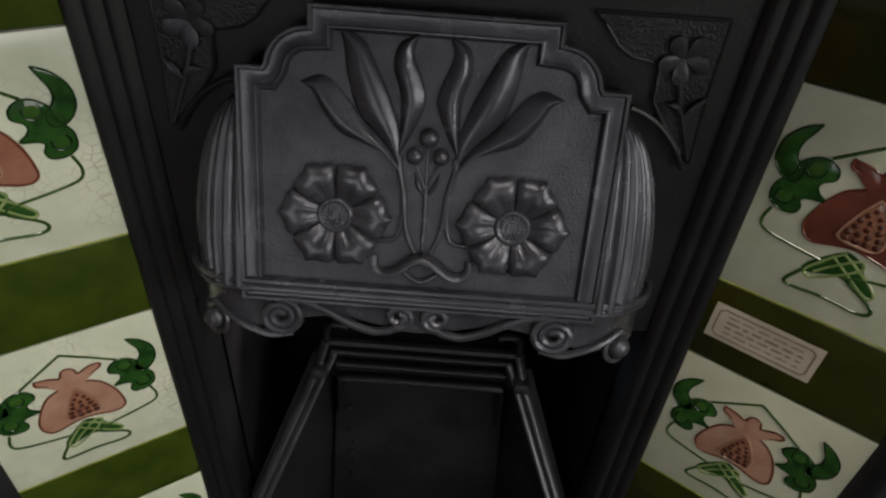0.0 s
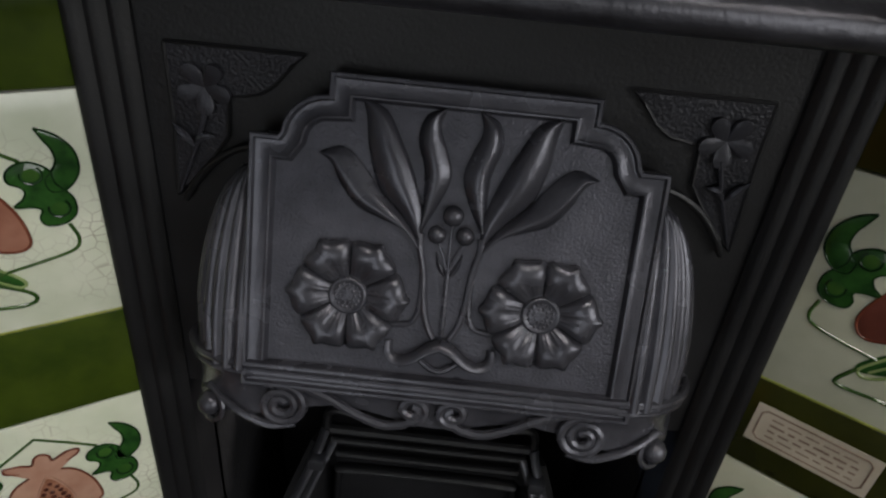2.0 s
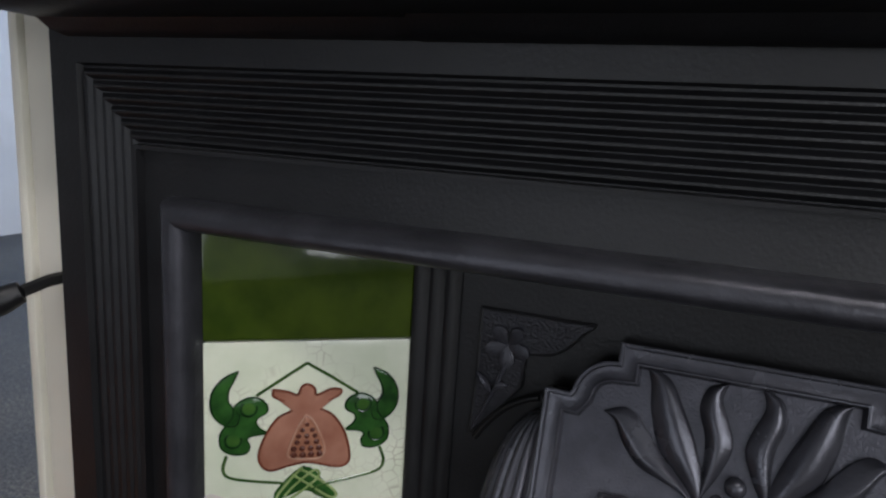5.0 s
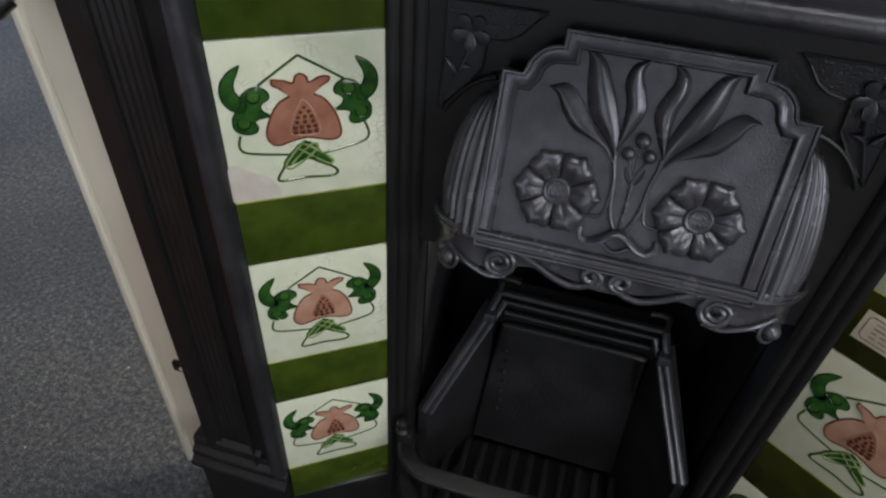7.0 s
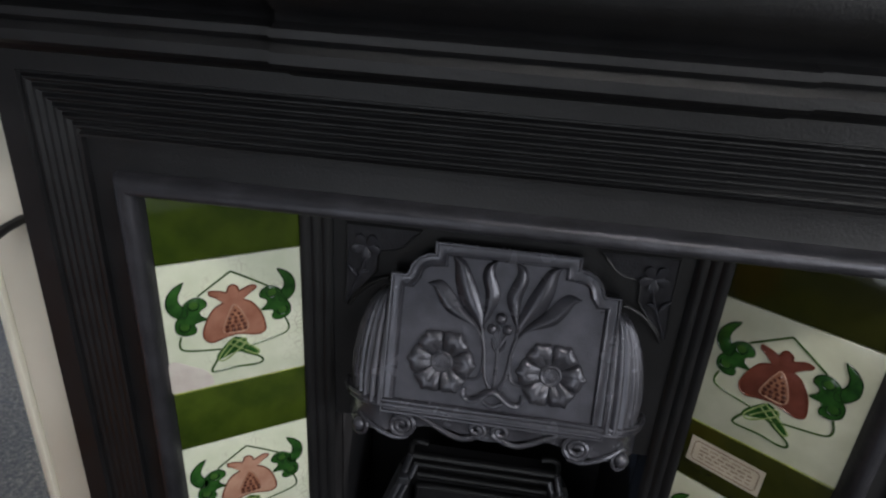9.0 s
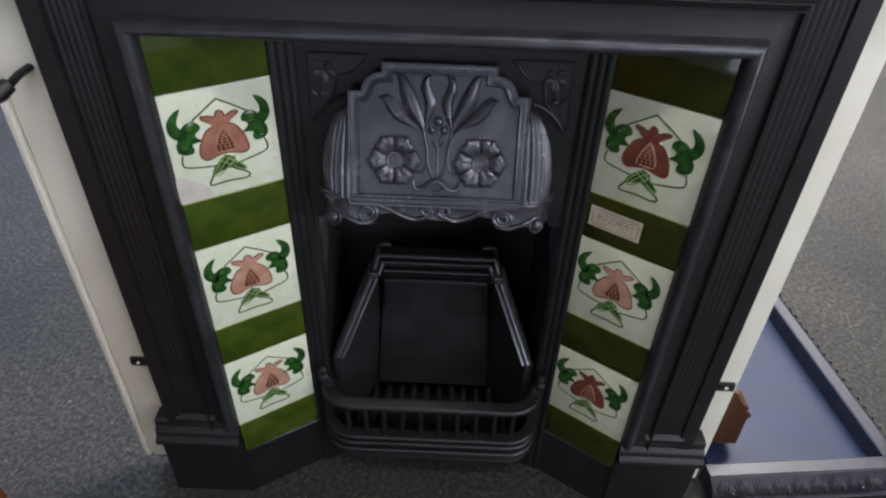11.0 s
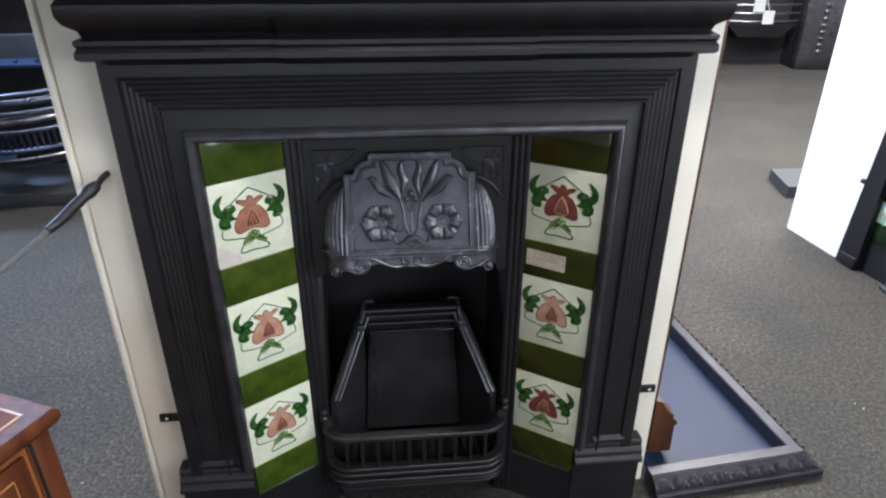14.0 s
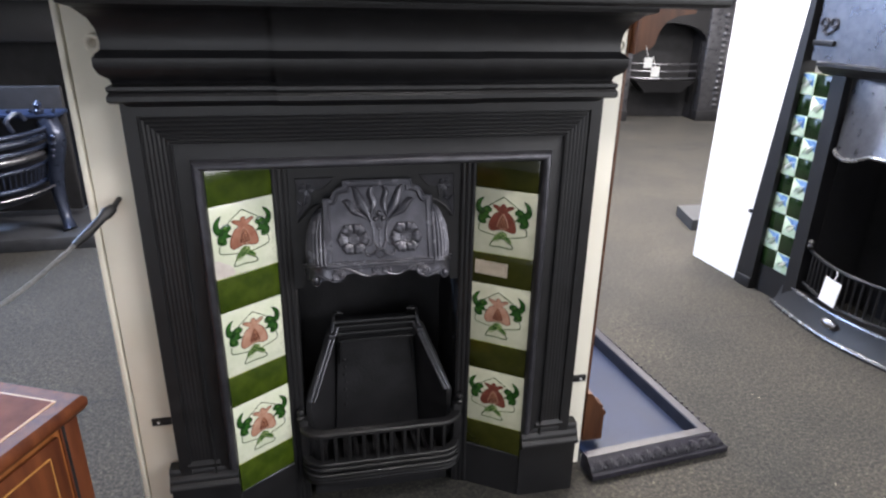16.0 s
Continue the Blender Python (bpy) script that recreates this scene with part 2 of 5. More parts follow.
# ---------------------------------------------------------------- mesh helpers
def mesh_of(name, bm, material, smooth=40):
    bmesh.ops.recalc_face_normals(bm, faces=bm.faces)
    me = bpy.data.meshes.new(name)
    bm.to_mesh(me)
    bm.free()
    me.materials.append(material)
    if smooth:
        me.shade_smooth()
        me.set_sharp_from_angle(angle=radians(smooth))
    return me


def part(name, bm, material, parent=None, label="", smooth=40):
    ob = new(name, mesh_of(name, bm, material, smooth))
    if parent is not None:
        ob.parent = parent
    if label:
        tagged(ob, label)
    return ob


def thing(name, label, category, group="", kind="", m=None):
    ob = new(name)
    ob.empty_display_size = 0.05
    if m is not None:
        ob.matrix_world = m
    return tagged(ob, label, category, group, kind)


def add_box(bm, x0, x1, y0, y1, z0, z1, bevel=0.0, m=None):
    vs = [bm.verts.new((x, y, z)) for x in (x0, x1) for y in (y0, y1) for z in (z0, z1)]
    fs = [bm.faces.new([vs[i] for i in q]) for q in ((0, 1, 3, 2), (4, 6, 7, 5), (0, 4, 5, 1), (2, 3, 7, 6), (0, 2, 6, 4), (1, 5, 7, 3))]
    if bevel:
        es = {e for f in fs for e in f.edges}
        vs = [v for f in bmesh.ops.bevel(bm, geom=list(es), offset=bevel, segments=2, profile=0.5, affect='EDGES')["faces"] for v in f.verts]
        vs = list({*vs, *(v for f in fs if f.is_valid for v in f.verts)})
    if m is not None:
        bmesh.ops.transform(bm, matrix=m, verts=[v for v in vs if v.is_valid])
    return bm


def box(x0, x1, y0, y1, z0, z1, bevel=0.0, m=None):
    return add_box(bmesh.new(), x0, x1, y0, y1, z0, z1, bevel, m)


def skin(bm, rings, closed=False, caps=True):
    """Join rings of equal length; closed: each ring closes on itself."""
    vr = [[bm.verts.new(p) for p in r] for r in rings]
    n = len(vr[0])
    for a, b in zip(vr, vr[1:]):
        for i in range(n if closed else n - 1):
            j = (i + 1) % n
            bm.faces.new((a[i], a[j], b[j], b[i]))
    if caps and closed:
        bm.faces.new(vr[0]), bm.faces.new(vr[-1][::-1])
    return bm


def run(profile, x0, x1, axis=0):
    """A closed (y, z) profile carried from x0 to x1."""
    return skin(bmesh.new(), [[(x, y, z) for y, z in profile] for x in (x0, x1)], True)


def tube(pts, radius, seg=8, squash=1.0, bm=None, up=(0, 0, 1)):
    """A round bar along points; radius is a number or a function of 0..1."""
    bm = bm or bmesh.new()
    pts = [Vector(p) for p in pts]
    rings, side0 = [], None
    for i, p in enumerate(pts):
        t = (pts[min(i + 1, len(pts) - 1)] - pts[max(i - 1, 0)]).normalized()
        side = side0 - t * side0.dot(t) if side0 is not None else t.cross(Vector(up))
        if side.length < 1e-4:
            side = t.cross(Vector((1, 0, 0)))
        side.normalize()
        side0, other = side, t.cross(side).normalized()
        r = radius(i / (len(pts) - 1)) if callable(radius) else radius
        rings.append([p + side * (r * math.cos(a)) + other * (r * squash * math.sin(a)) for a in (2 * math.pi * k / seg for k in range(seg))])
    return skin(bm, rings, True)


def bez(p0, p1, p2, p3, n=14):
    out = []
    for i in range(n + 1):
        t = i / n
        a, b, c, d = (1 - t) ** 3, 3 * t * (1 - t) ** 2, 3 * t * t * (1 - t), t ** 3
        out.append(tuple(a * w + b * x + c * y + d * z for w, x, y, z in zip(p0, p1, p2, p3)))
    return out


def smooth_line(pts, n=6):
    """A smooth line through a few points."""
    pts = [Vector(p) for p in pts]
    ext = [2 * pts[0] - pts[1], *pts, 2 * pts[-1] - pts[-2]]
    out = []
    for i in range(1, len(ext) - 2):
        a, b, c, d = ext[i - 1:i + 3]
        for k in range(n):
            t = k / n
            out.append(0.5 * (2 * b + (c - a) * t + (2 * a - 5 * b + 4 * c - d) * t * t + (3 * b - a - 3 * c + d) * t ** 3))
    return out + [pts[-1]]


def lathe(profile, seg=20, m=None):
    """(radius, height) turned round z."""
    bm = bmesh.new()
    rings = [[(r * math.cos(a), r * math.sin(a), z) for a in (2 * math.pi * k / seg for k in range(seg))] for r, z in profile]
    skin(bm, rings, True)
    if m is not None:
        bm.transform(m)
    return bm


def ball(centre, r, seg=12, squash=1.0):
    bm = bmesh.new()
    bmesh.ops.create_uvsphere(bm, u_segments=seg, v_segments=max(6, seg // 2), radius=r)
    bm.transform(Matrix.Translation(centre) @ Matrix.Diagonal((1, squash, 1, 1)))
    return bm


def mirror_x(bm):
    bm.transform(Matrix.Diagonal((-1, 1, 1, 1)))
    return bm


# ---------------------------------------------------------------- the room
ROOM = (-4.5, 6.0, -4.0, 7.0, 2.8)
bm = box(ROOM[0], ROOM[1], ROOM[2], ROOM[3], -0.1, 0.0)
tagged(part("floor", bm, CARPET, smooth=0), "dark grey-brown speckled showroom carpet", "floor", kind="structure")
for nm, b in (("wall_north", (ROOM[0] - 0.1, ROOM[1] + 0.1, ROOM[3], ROOM[3] + 0.1)), ("wall_south", (ROOM[0] - 0.1, ROOM[1] + 0.1, ROOM[2] - 0.1, ROOM[2])),
              ("wall_west", (ROOM[0] - 0.1, ROOM[0], ROOM[2], ROOM[3])), ("wall_east", (ROOM[1], ROOM[1] + 0.1, ROOM[2], ROOM[3]))):
    tagged(part(nm, box(*b, 0, ROOM[4]), PLASTER, smooth=0), "plain off-white painted showroom wall", "wall", kind="structure")
tagged(part("ceiling", box(ROOM[0] - 0.1, ROOM[1] + 0.1, ROOM[2] - 0.1, ROOM[3] + 0.1, ROOM[4], ROOM[4] + 0.1), CEIL, smooth=0), "plain white ceiling", "ceiling", kind="structure")
for tx, ty, power, tint in TUBE_LIGHTS:
    lamp = thing("ceiling_light", "long white fluorescent strip light fixed to the ceiling", "ceiling light", "strip lights on the ceiling", m=pose(tx, ty, 2.7))
    part("housing", box(-0.78, 0.78, -0.07, 0.07, 0.03, 0.1, 0.01), WHITE, lamp)
    part("diffuser", tube([(-0.74, 0, 0.01), (0.74, 0, 0.01)], 0.022, 12), GLOW, lamp)


# ---------------------------------------------------------------- the tiled fireplace
fireplace = thing("fireplace", "black cast-iron combination fireplace with ivory and green tiles", "fireplace")

IN_X, IN_Z = 0.331, 0.881     # opening that the frame leaves for tiles and hood
OUT_D = 0.150                 # width of the frame round that opening


def arc_profile(d0, d1, y, bulge, n=6):
    return [(d0 + (d1 - d0) * k / n, y - bulge * math.sin(math.pi * k / n)) for k in range(n + 1)]


def frame_moulding(profile, z_low, low_profile=None):
    """A profile of (distance outward, y) carried up one jamb, over the top and down the other, with mitred corners; the feet may have a plainer profile."""
    low = low_profile or profile
    rings = []
    for sx in (-1, 1):
        jamb_rings = [[(sx * (IN_X + d), y, z) for d, y in low] for z in (z_low, 0.62)] + [[(sx * (IN_X + d), y, IN_Z + d) for d, y in profile]]
        rings += jamb_rings[::-sx]
    return skin(bmesh.new(), rings, False)


bead = [(0.001, 0.040), (0.002, -0.006), (0.0030, -0.0130), (0.0055, -0.0180), (0.0095, -0.0205), (0.0140, -0.0200), (0.0180, -0.0172), (0.0205, -0.0125), (0.0215, -0.0070), (0.0225, 0.010)]
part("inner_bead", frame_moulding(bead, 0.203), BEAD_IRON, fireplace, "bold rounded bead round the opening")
def field_profile(reed):
    """Hollow band, six reeds of the given height, flat outer band."""
    p = [(0.0200, 0.012), (0.0215, -0.0015)] + [(0.0215 + 0.028 * k / 6, -0.0015 + 0.0035 * math.sin(math.pi * k / 12)) for k in range(1, 7)] + [(0.0500, -0.0042), (0.0526, -0.0046), (0.0532, 0.003)]
    for k in range(6):
        p += arc_profile(0.0540 + 0.0078 * k, 0.0610 + 0.0078 * k, 0.003, reed, 5)
    return p + [(0.1015, 0.003), (0.1030, -0.001), (0.1265, -0.001), (0.128, 0.001), (0.128, 0.04), (0.020, 0.04)]


part("reeded_frame", frame_moulding(field_profile(0.0036), 0.15, field_profile(0.0003)), IRON, fireplace, "reeded iron frame with mitred corners")

for s in (-1, 1):
    prof = [(0.03, 0.0), (-0.001, 0.0), (-0.001, 0.148), (-0.010, 0.153), (-0.016, 0.156), (-0.017, 0.164), (-0.015, 0.168), (-0.008, 0.173),
            (-0.008, 0.181), (-0.006, 0.184), (0.000, 0.190), (0.000, 0.200), (0.004, 0.205), (0.03, 0.205)]
    a0, a1 = sorted((s * 0.335, s * 0.482))
    part("plinth", run(prof, a0, a1), IRON, fireplace, "plain plinth block with a moulded cap")
    c0, c1 = sorted((s * 0.372, s * 0.440))
    part("panel_stop", run([(0.01, 0.205), (-0.003, 0.206), (-0.004, 0.214), (0.004, 0.224), (0.01, 0.224)], c0, c1), IRON, fireplace)

# cornice with a break-front in the middle, and the shelf above
corn = [(0.03, 1.000), (0.0, 1.000), (-0.010, 1.004), (-0.016, 1.010), (-0.040, 1.012), (-0.046, 1.016), (-0.046, 1.024), (-0.040, 1.030), (-0.044, 1.034), (-0.044, 1.040), (-0.030, 1.044),
        (-0.034, 1.052), (-0.052, 1.062), (-0.060, 1.074), (-0.060, 1.088), (-0.050, 1.096), (-0.042, 1.100), (-0.040, 1.112), (-0.044, 1.132), (-0.056, 1.150), (-0.080, 1.166), (-0.104, 1.172), (-0.106, 1.178), (0.03, 1.178)]


def cornice_run(half, fwd):
    """Front run with returned ends: the profile's projection also carries the ends outward."""
    rings = []
    for sx in (-1, 1):
        rings.append([(sx * (half + max(0.0, -y) * 0.55), 0.055, z) for y, z in corn])
        rings.append([(sx * (half + max(0.0, -y) * 0.55), y - fwd, z) for y, z in corn])
    rings = [rings[0], rings[1], rings[3], rings[2]]
    return skin(bmesh.new(), rings, True)


part("cornice", cornice_run(0.440, 0.0), IRON, fireplace, "deep moulded cornice under the shelf")
part("breakfront", skin(bmesh.new(), [[(sx * (0.186 - 0.0 * y), y - 0.008, z) for y, z in corn] for sx in (-1, 1)], True), IRON, fireplace)
shelf = [(0.055, 1.182), (-0.135, 1.182), (-0.142, 1.187), (-0.144, 1.196), (-0.142, 1.206), (-0.136, 1.210), (0.055, 1.210)]
part("shelf", run(shelf, -0.615, 0.615), IRON, fireplace, "long iron mantel shelf")
part("shelf_bed", box(-0.5, 0.5, -0.10, 0.055, 1.176, 1.184), IRON, fireplace)

# splayed tile panels
TILE = 0.152
PANEL_Z = 0.124


def tile_pose(side, zc):
    """The middle of a tile's face on the left (-1) or right (1) splay; x runs along the face, y up, z out of it."""
    a, b = Vector((-IN_X, 0, zc)), Vector((-0.216, 0.0795, zc))
    if side > 0:
        a, b = Vector((0.216, 0.0795, zc)), Vector((IN_X, 0, zc))
    ex = (b - a).normalized()
    ey = Vector((0, 0, 1))
    ez = ex.cross(ey)
    m = Matrix((ex, ey, ez)).transposed().to_4x4()
    m.translation = (a + b) / 2
    return m


def flat_shape(outline, h=0.0012, dome=0.0010):
    """A raised shape on a tile: its outline given round a few points, slightly domed."""
    pts = smooth_line([(*p, 0) for p in outline + outline[:1]], 5)[:-1]
    c = sum(pts, Vector()) / len(pts)
    bm = bmesh.new()
    rings = [[Vector((p.x, p.y, -0.001)) for p in pts], [Vector((p.x, p.y, h * 0.6)) for p in pts]]
    for k, z in ((0.9, h), (0.5, h + dome), (0.12, h + dome * 1.2)):
        rings.append([Vector((c.x + (p.x - c.x) * k, c.y + (p.y - c.y) * k, z)) for p in pts])
    return skin(bm, rings, True)


def tl(x, y):
    """Tile coordinates from 0..1 to metres about the middle."""
    return ((x - 0.5) * 0.150, (y - 0.5) * 0.150)


def line_on_tile(points, r=0.0011, sharp=False):
    pts = [(*tl(*p), 0.0006) for p in points]
    return tube(pts if sharp else smooth_line(pts, 5), r, 6, 0.6)


def merge(bms):
    out = bmesh.new()
    for b in bms:
        me = bpy.data.meshes.new("tmp")
        b.to_mesh(me)
        b.free()
        out.from_mesh(me)
        bpy.data.meshes.remove(me)
    return out


def tile_meshes():
    """The raised pomegranate design as (name, mesh, material), once; all picture tiles share it."""
    d = []
    body = [(0.328, 0.773), (0.394, 0.761), (0.438, 0.744), (0.456, 0.783), (0.484, 0.795), (0.515, 0.774), (0.526, 0.740), (0.588, 0.767), (0.637, 0.762), (0.626, 0.733),
            (0.554, 0.701), (0.535, 0.677), (0.603, 0.635), (0.660, 0.544), (0.686, 0.439), (0.678, 0.385), (0.624, 0.368), (0.496, 0.400), (0.407, 0.389), (0.326, 0.368),
            (0.281, 0.393), (0.266, 0.454), (0.297, 0.549), (0.349, 0.631), (0.408, 0.665), (0.434, 0.695), (0.394, 0.712), (0.332, 0.738)]
    d.append(("fruit", flat_shape([tl(*p) for p in body], 0.0010, 0.0008), FRUIT_ROSE))
    bl = [(*tl(*p), 0.0010) for p in body]
    d.append(("fruit_outline", tube(smooth_line(bl + bl[:1], 4), 0.00085, 6, 0.7), OUTLINE))
    core = [(0.477, 0.648), (0.437, 0.573), (0.398, 0.464), (0.413, 0.433), (0.497, 0.421), (0.549, 0.428), (0.567, 0.470), (0.540, 0.560), (0.505, 0.626)]
    d.append(("seed_core", flat_shape([tl(*p) for p in core], 0.0022, 0.0004), CORE_GLAZE))
    seeds = []
    for row, (y, x0, x1, n) in enumerate(((0.446, 0.425, 0.545, 4), (0.478, 0.425, 0.540, 4), (0.510, 0.440, 0.528, 3), (0.541, 0.447, 0.521, 3), (0.571, 0.463, 0.509, 2), (0.599, 0.484, 0.484, 1))):
        for k in range(n):
            cx, cy = tl(x0 + (x1 - x0) * (k / (n - 1) if n > 1 else 0.5), y)
            b = ball((0, 0, 0), 0.0024 - 0.00014 * row, 8)
            b.transform(Matrix.Translation((cx, cy, 0.0026)) @ Matrix.Diagonal((1, 1, 0.35, 1)))
            seeds.append(b)
    d.append(("seed_relief", merge(seeds), SEED_GLAZE))
    cl = [(*tl(*p), 0.0022) for p in core]
    d.append(("seed_rim", tube(smooth_line(cl + cl[:1], 4), 0.0008, 6), FRUIT_PINK))
    horn_l = [(0.176, 0.868), (0.115, 0.836), (0.066, 0.774), (0.056, 0.699), (0.077, 0.644), (0.121, 0.606), (0.170, 0.610), (0.180, 0.660), (0.155, 0.687), (0.131, 0.729), (0.135, 0.779), (0.155, 0.820)]
    cup_l = [(0.121, 0.606), (0.097, 0.561), (0.101, 0.498), (0.148, 0.463), (0.209, 0.465), (0.226, 0.499), (0.213, 0.532), (0.236, 0.550), (0.299, 0.560), (0.269, 0.587), (0.254, 0.616),
             (0.264, 0.641), (0.301, 0.664), (0.300, 0.703), (0.266, 0.733), (0.222, 0.738), (0.180, 0.717), (0.155, 0.687), (0.150, 0.645)]
    for mx in (0, 1):
        for nm, some in (("leaf", horn_l), ("leaf_lobe", cup_l)):
            pts = [((0.965 - x) if mx else x, y) for x, y in some]
            bm = bmesh.new()
            rim = smooth_line([(*tl(*p), 0) for p in pts + pts[:1]], 4)[:-1]
            low, high, inner = ([bm.verts.new((q.x, q.y, z)) for q in rim] for z in (-0.001, 0.0008, 0.0013))
            for v in inner:
                c = sum((w.co for w in inner if (w.co - v.co).length < 0.014), Vector()) / sum(1 for w in inner if (w.co - v.co).length < 0.014)
                v.co += (c - v.co) * 0.22
                v.co.z = 0.0013
            n = len(rim)
            for a, b in ((low, high), (high, inner)):
                for k in range(n):
                    bm.faces.new((a[k], a[(k + 1) % n], b[(k + 1) % n], b[k]))
            bmesh.ops.triangulate(bm, faces=[bm.faces.new(inner)])
            d.append((nm, bm, LEAF_GLAZE))
            ln = [(*tl(*p), 0.0010) for p in pts]
            d.append(("leaf_outline", tube(smooth_line(ln + ln[:1], 4), 0.0007, 6, 0.7), LEAF_DARK))
        for x, y in ((0.222, 0.686), (0.154, 0.533)):
            cx, cy = tl((0.965 - x) if mx else x, y)
            b = ball((0, 0, 0), 0.0052, 12)
            b.transform(Matrix.Translation((cx, cy, 0.0011)) @ Matrix.Diagonal((1, 1, 0.07, 1)))
            d.append(("leaf_outline", tube([(cx + 0.0056 * math.cos(a) * (1 - 2 * mx), cy + 0.0056 * math.sin(a), 0.0014) for a in (math.radians(20 - 25 * q) for q in range(11))], 0.0006, 5), LEAF_DARK))
            d.append(("leaf_boss", b, LEAF_LIGHT))
    for ln, r, sharp in (([(0.256, 0.747), (0.37, 0.825), (0.479, 0.898)], 0.0011, True), ([(0.479, 0.898), (0.60, 0.822), (0.717, 0.743)], 0.0011, True),
                         ([(0.123, 0.455), (0.108, 0.389), (0.134, 0.345), (0.242, 0.318), (0.388, 0.296)], 0.0011, False),
                         ([(0.832, 0.457), (0.853, 0.386), (0.827, 0.335), (0.710, 0.305), (0.572, 0.279), (0.494, 0.252)], 0.0011, False),
                         ([(0.385, 0.230), (0.440, 0.290), (0.520, 0.355), (0.545, 0.325), (0.480, 0.262), (0.385, 0.200), (0.350, 0.225), (0.400, 0.300), (0.465, 0.375)], 0.0010, False),
                         ([(0.420, 0.340), (0.500, 0.280), (0.600, 0.205), (0.630, 0.220), (0.590, 0.270), (0.490, 0.345), (0.450, 0.365)], 0.0010, False),
                         ([(0.345, 0.225), (0.300, 0.150), (0.305, 0.123), (0.360, 0.120), (0.466, 0.126), (0.600, 0.113), (0.650, 0.130), (0.632, 0.172), (0.520, 0.240)], 0.0013, False)):
        d.append(("stem_line", line_on_tile(ln, r, sharp), KNOT_LINE if r == 0.0010 else LINE_GLAZE))
    knot = [(0.471, 0.380), (0.424, 0.349), (0.345, 0.261), (0.342, 0.216), (0.402, 0.227), (0.465, 0.250), (0.537, 0.229), (0.610, 0.193), (0.631, 0.222), (0.573, 0.287), (0.520, 0.357)]
    d.append(("knot", flat_shape([tl(*p) for p in knot], 0.0005, 0.0002), LEAF_GLAZE))
    return d


slab_me = mesh_of("tile", box(-0.0712, 0.0712, -TILE / 2 + 0.0006, TILE / 2 - 0.0006, -0.008, 0.0, 0.0012), IVORY_GLAZE)
half_me = mesh_of("half_tile", box(-0.0712, 0.0712, -TILE / 4 + 0.0006, TILE / 4 - 0.0006, -0.008, 0.0, 0.0012), GREEN_GLAZE)
edge_me = mesh_of("glaze_edge", box(-0.0710, 0.0710, -TILE / 2 - 0.0004, -TILE / 2 + 0.0010, -0.004, 0.0004, 0.0003), EDGE_GLAZE)
motif_me = [(nm, mesh_of(nm, b, mat)) for nm, b, mat in tile_meshes()]


def with_material(me, material, name):
    c = me.copy()
    c.name = name
    c.materials[0] = material
    return c


FRUIT_ME = motif_me[0][1]
fruit_pink, fruit_red = with_material(FRUIT_ME, FRUIT_PINK, "fruit"), with_material(FRUIT_ME, FRUIT_RED, "fruit")
# the right panel takes the glaze copies with shade in their colour
SLABS = {-1: slab_me, 1: with_material(slab_me, IVORY_SHADED, "tile")}
HALVES = {-1: half_me, 1: with_material(half_me, GREEN_SHADED, "half_tile")}
FRUITS = {(-1, 0): FRUIT_ME, (-1, 1): fruit_pink, (-1, 2): fruit_pink, (1, 0): fruit_red, (1, 1): fruit_pink, (1, 2): fruit_red}
for side in (-1, 1):
    nm = "tile_panel"
    panel = new(nm, mesh_of(nm, box(-0.0712, 0.0712, -0.382, 0.382, -0.016, -0.0075), GROUT))
    panel.parent = fireplace
    panel.matrix_local = tile_pose(side, PANEL_Z + 0.380)
    inv = tile_pose(0 + side, PANEL_Z + 0.380).inverted()
    z = PANEL_Z + 5 * TILE
    for k in range(7):
        h = TILE / 2 if k % 2 == 0 else TILE
        zc = z - h / 2
        z -= h
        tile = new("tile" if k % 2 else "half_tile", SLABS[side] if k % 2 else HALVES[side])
        tile.parent = panel
        tile.matrix_local = inv @ tile_pose(side, zc)
        tagged(tile, "ivory glazed tile with a raised pomegranate design" if k % 2 else "plain glossy olive-green half tile")
        if k % 2:
            lip = new("glaze_edge", edge_me)
            lip.parent = panel
            lip.matrix_local = inv @ tile_pose(side, zc)
            row = k // 2
            for key, me in motif_me:
                ob = new(key, FRUITS[(side, row)] if key == "fruit" else me)
                ob.parent = panel
                ob.matrix_local = inv @ tile_pose(side, zc)
    # iron strip along the inner edge of the tiles, and the kerb below them
    strip = []
    for k in range(13):
        f = k / 12
        y = 0.0775 + 0.012 * f - 0.0030 * abs(math.sin(3 * math.pi * f))
        strip.append((side * (0.2165 - 0.0315 * f), y))
    strip += [(side * 0.185, 0.125), (side * 0.2165, 0.125)]
    part("reeded_strip", skin(bmesh.new(), [[(x, y, zz) for x, y in strip] for zz in (0.0, 0.90)], True), IRON, fireplace, "narrow reeded iron strip beside the tiles")
    kerb = [(side * 0.352, 0.020), (side * 0.345, 0.003), (side * 0.334, 0.003), (side * 0.216, 0.078), (side * 0.182, 0.088), (side * 0.182, 0.13), (side * 0.352, 0.13)]
    bm = skin(bmesh.new(), [[(x, y, zz) for x, y in kerb] for zz in (0.0, 0.119, 0.124)], True)
    part("kerb", bm, IRON, fireplace, "plain iron kerb below the tile panel")
    part("kerb_edge", tube([(side * 0.331, 0.0035, 0.124), (side * 0.2175, 0.0768, 0.124)], 0.0022, 8), BAR_IRON, fireplace, "rubbed bright edge of the kerb")

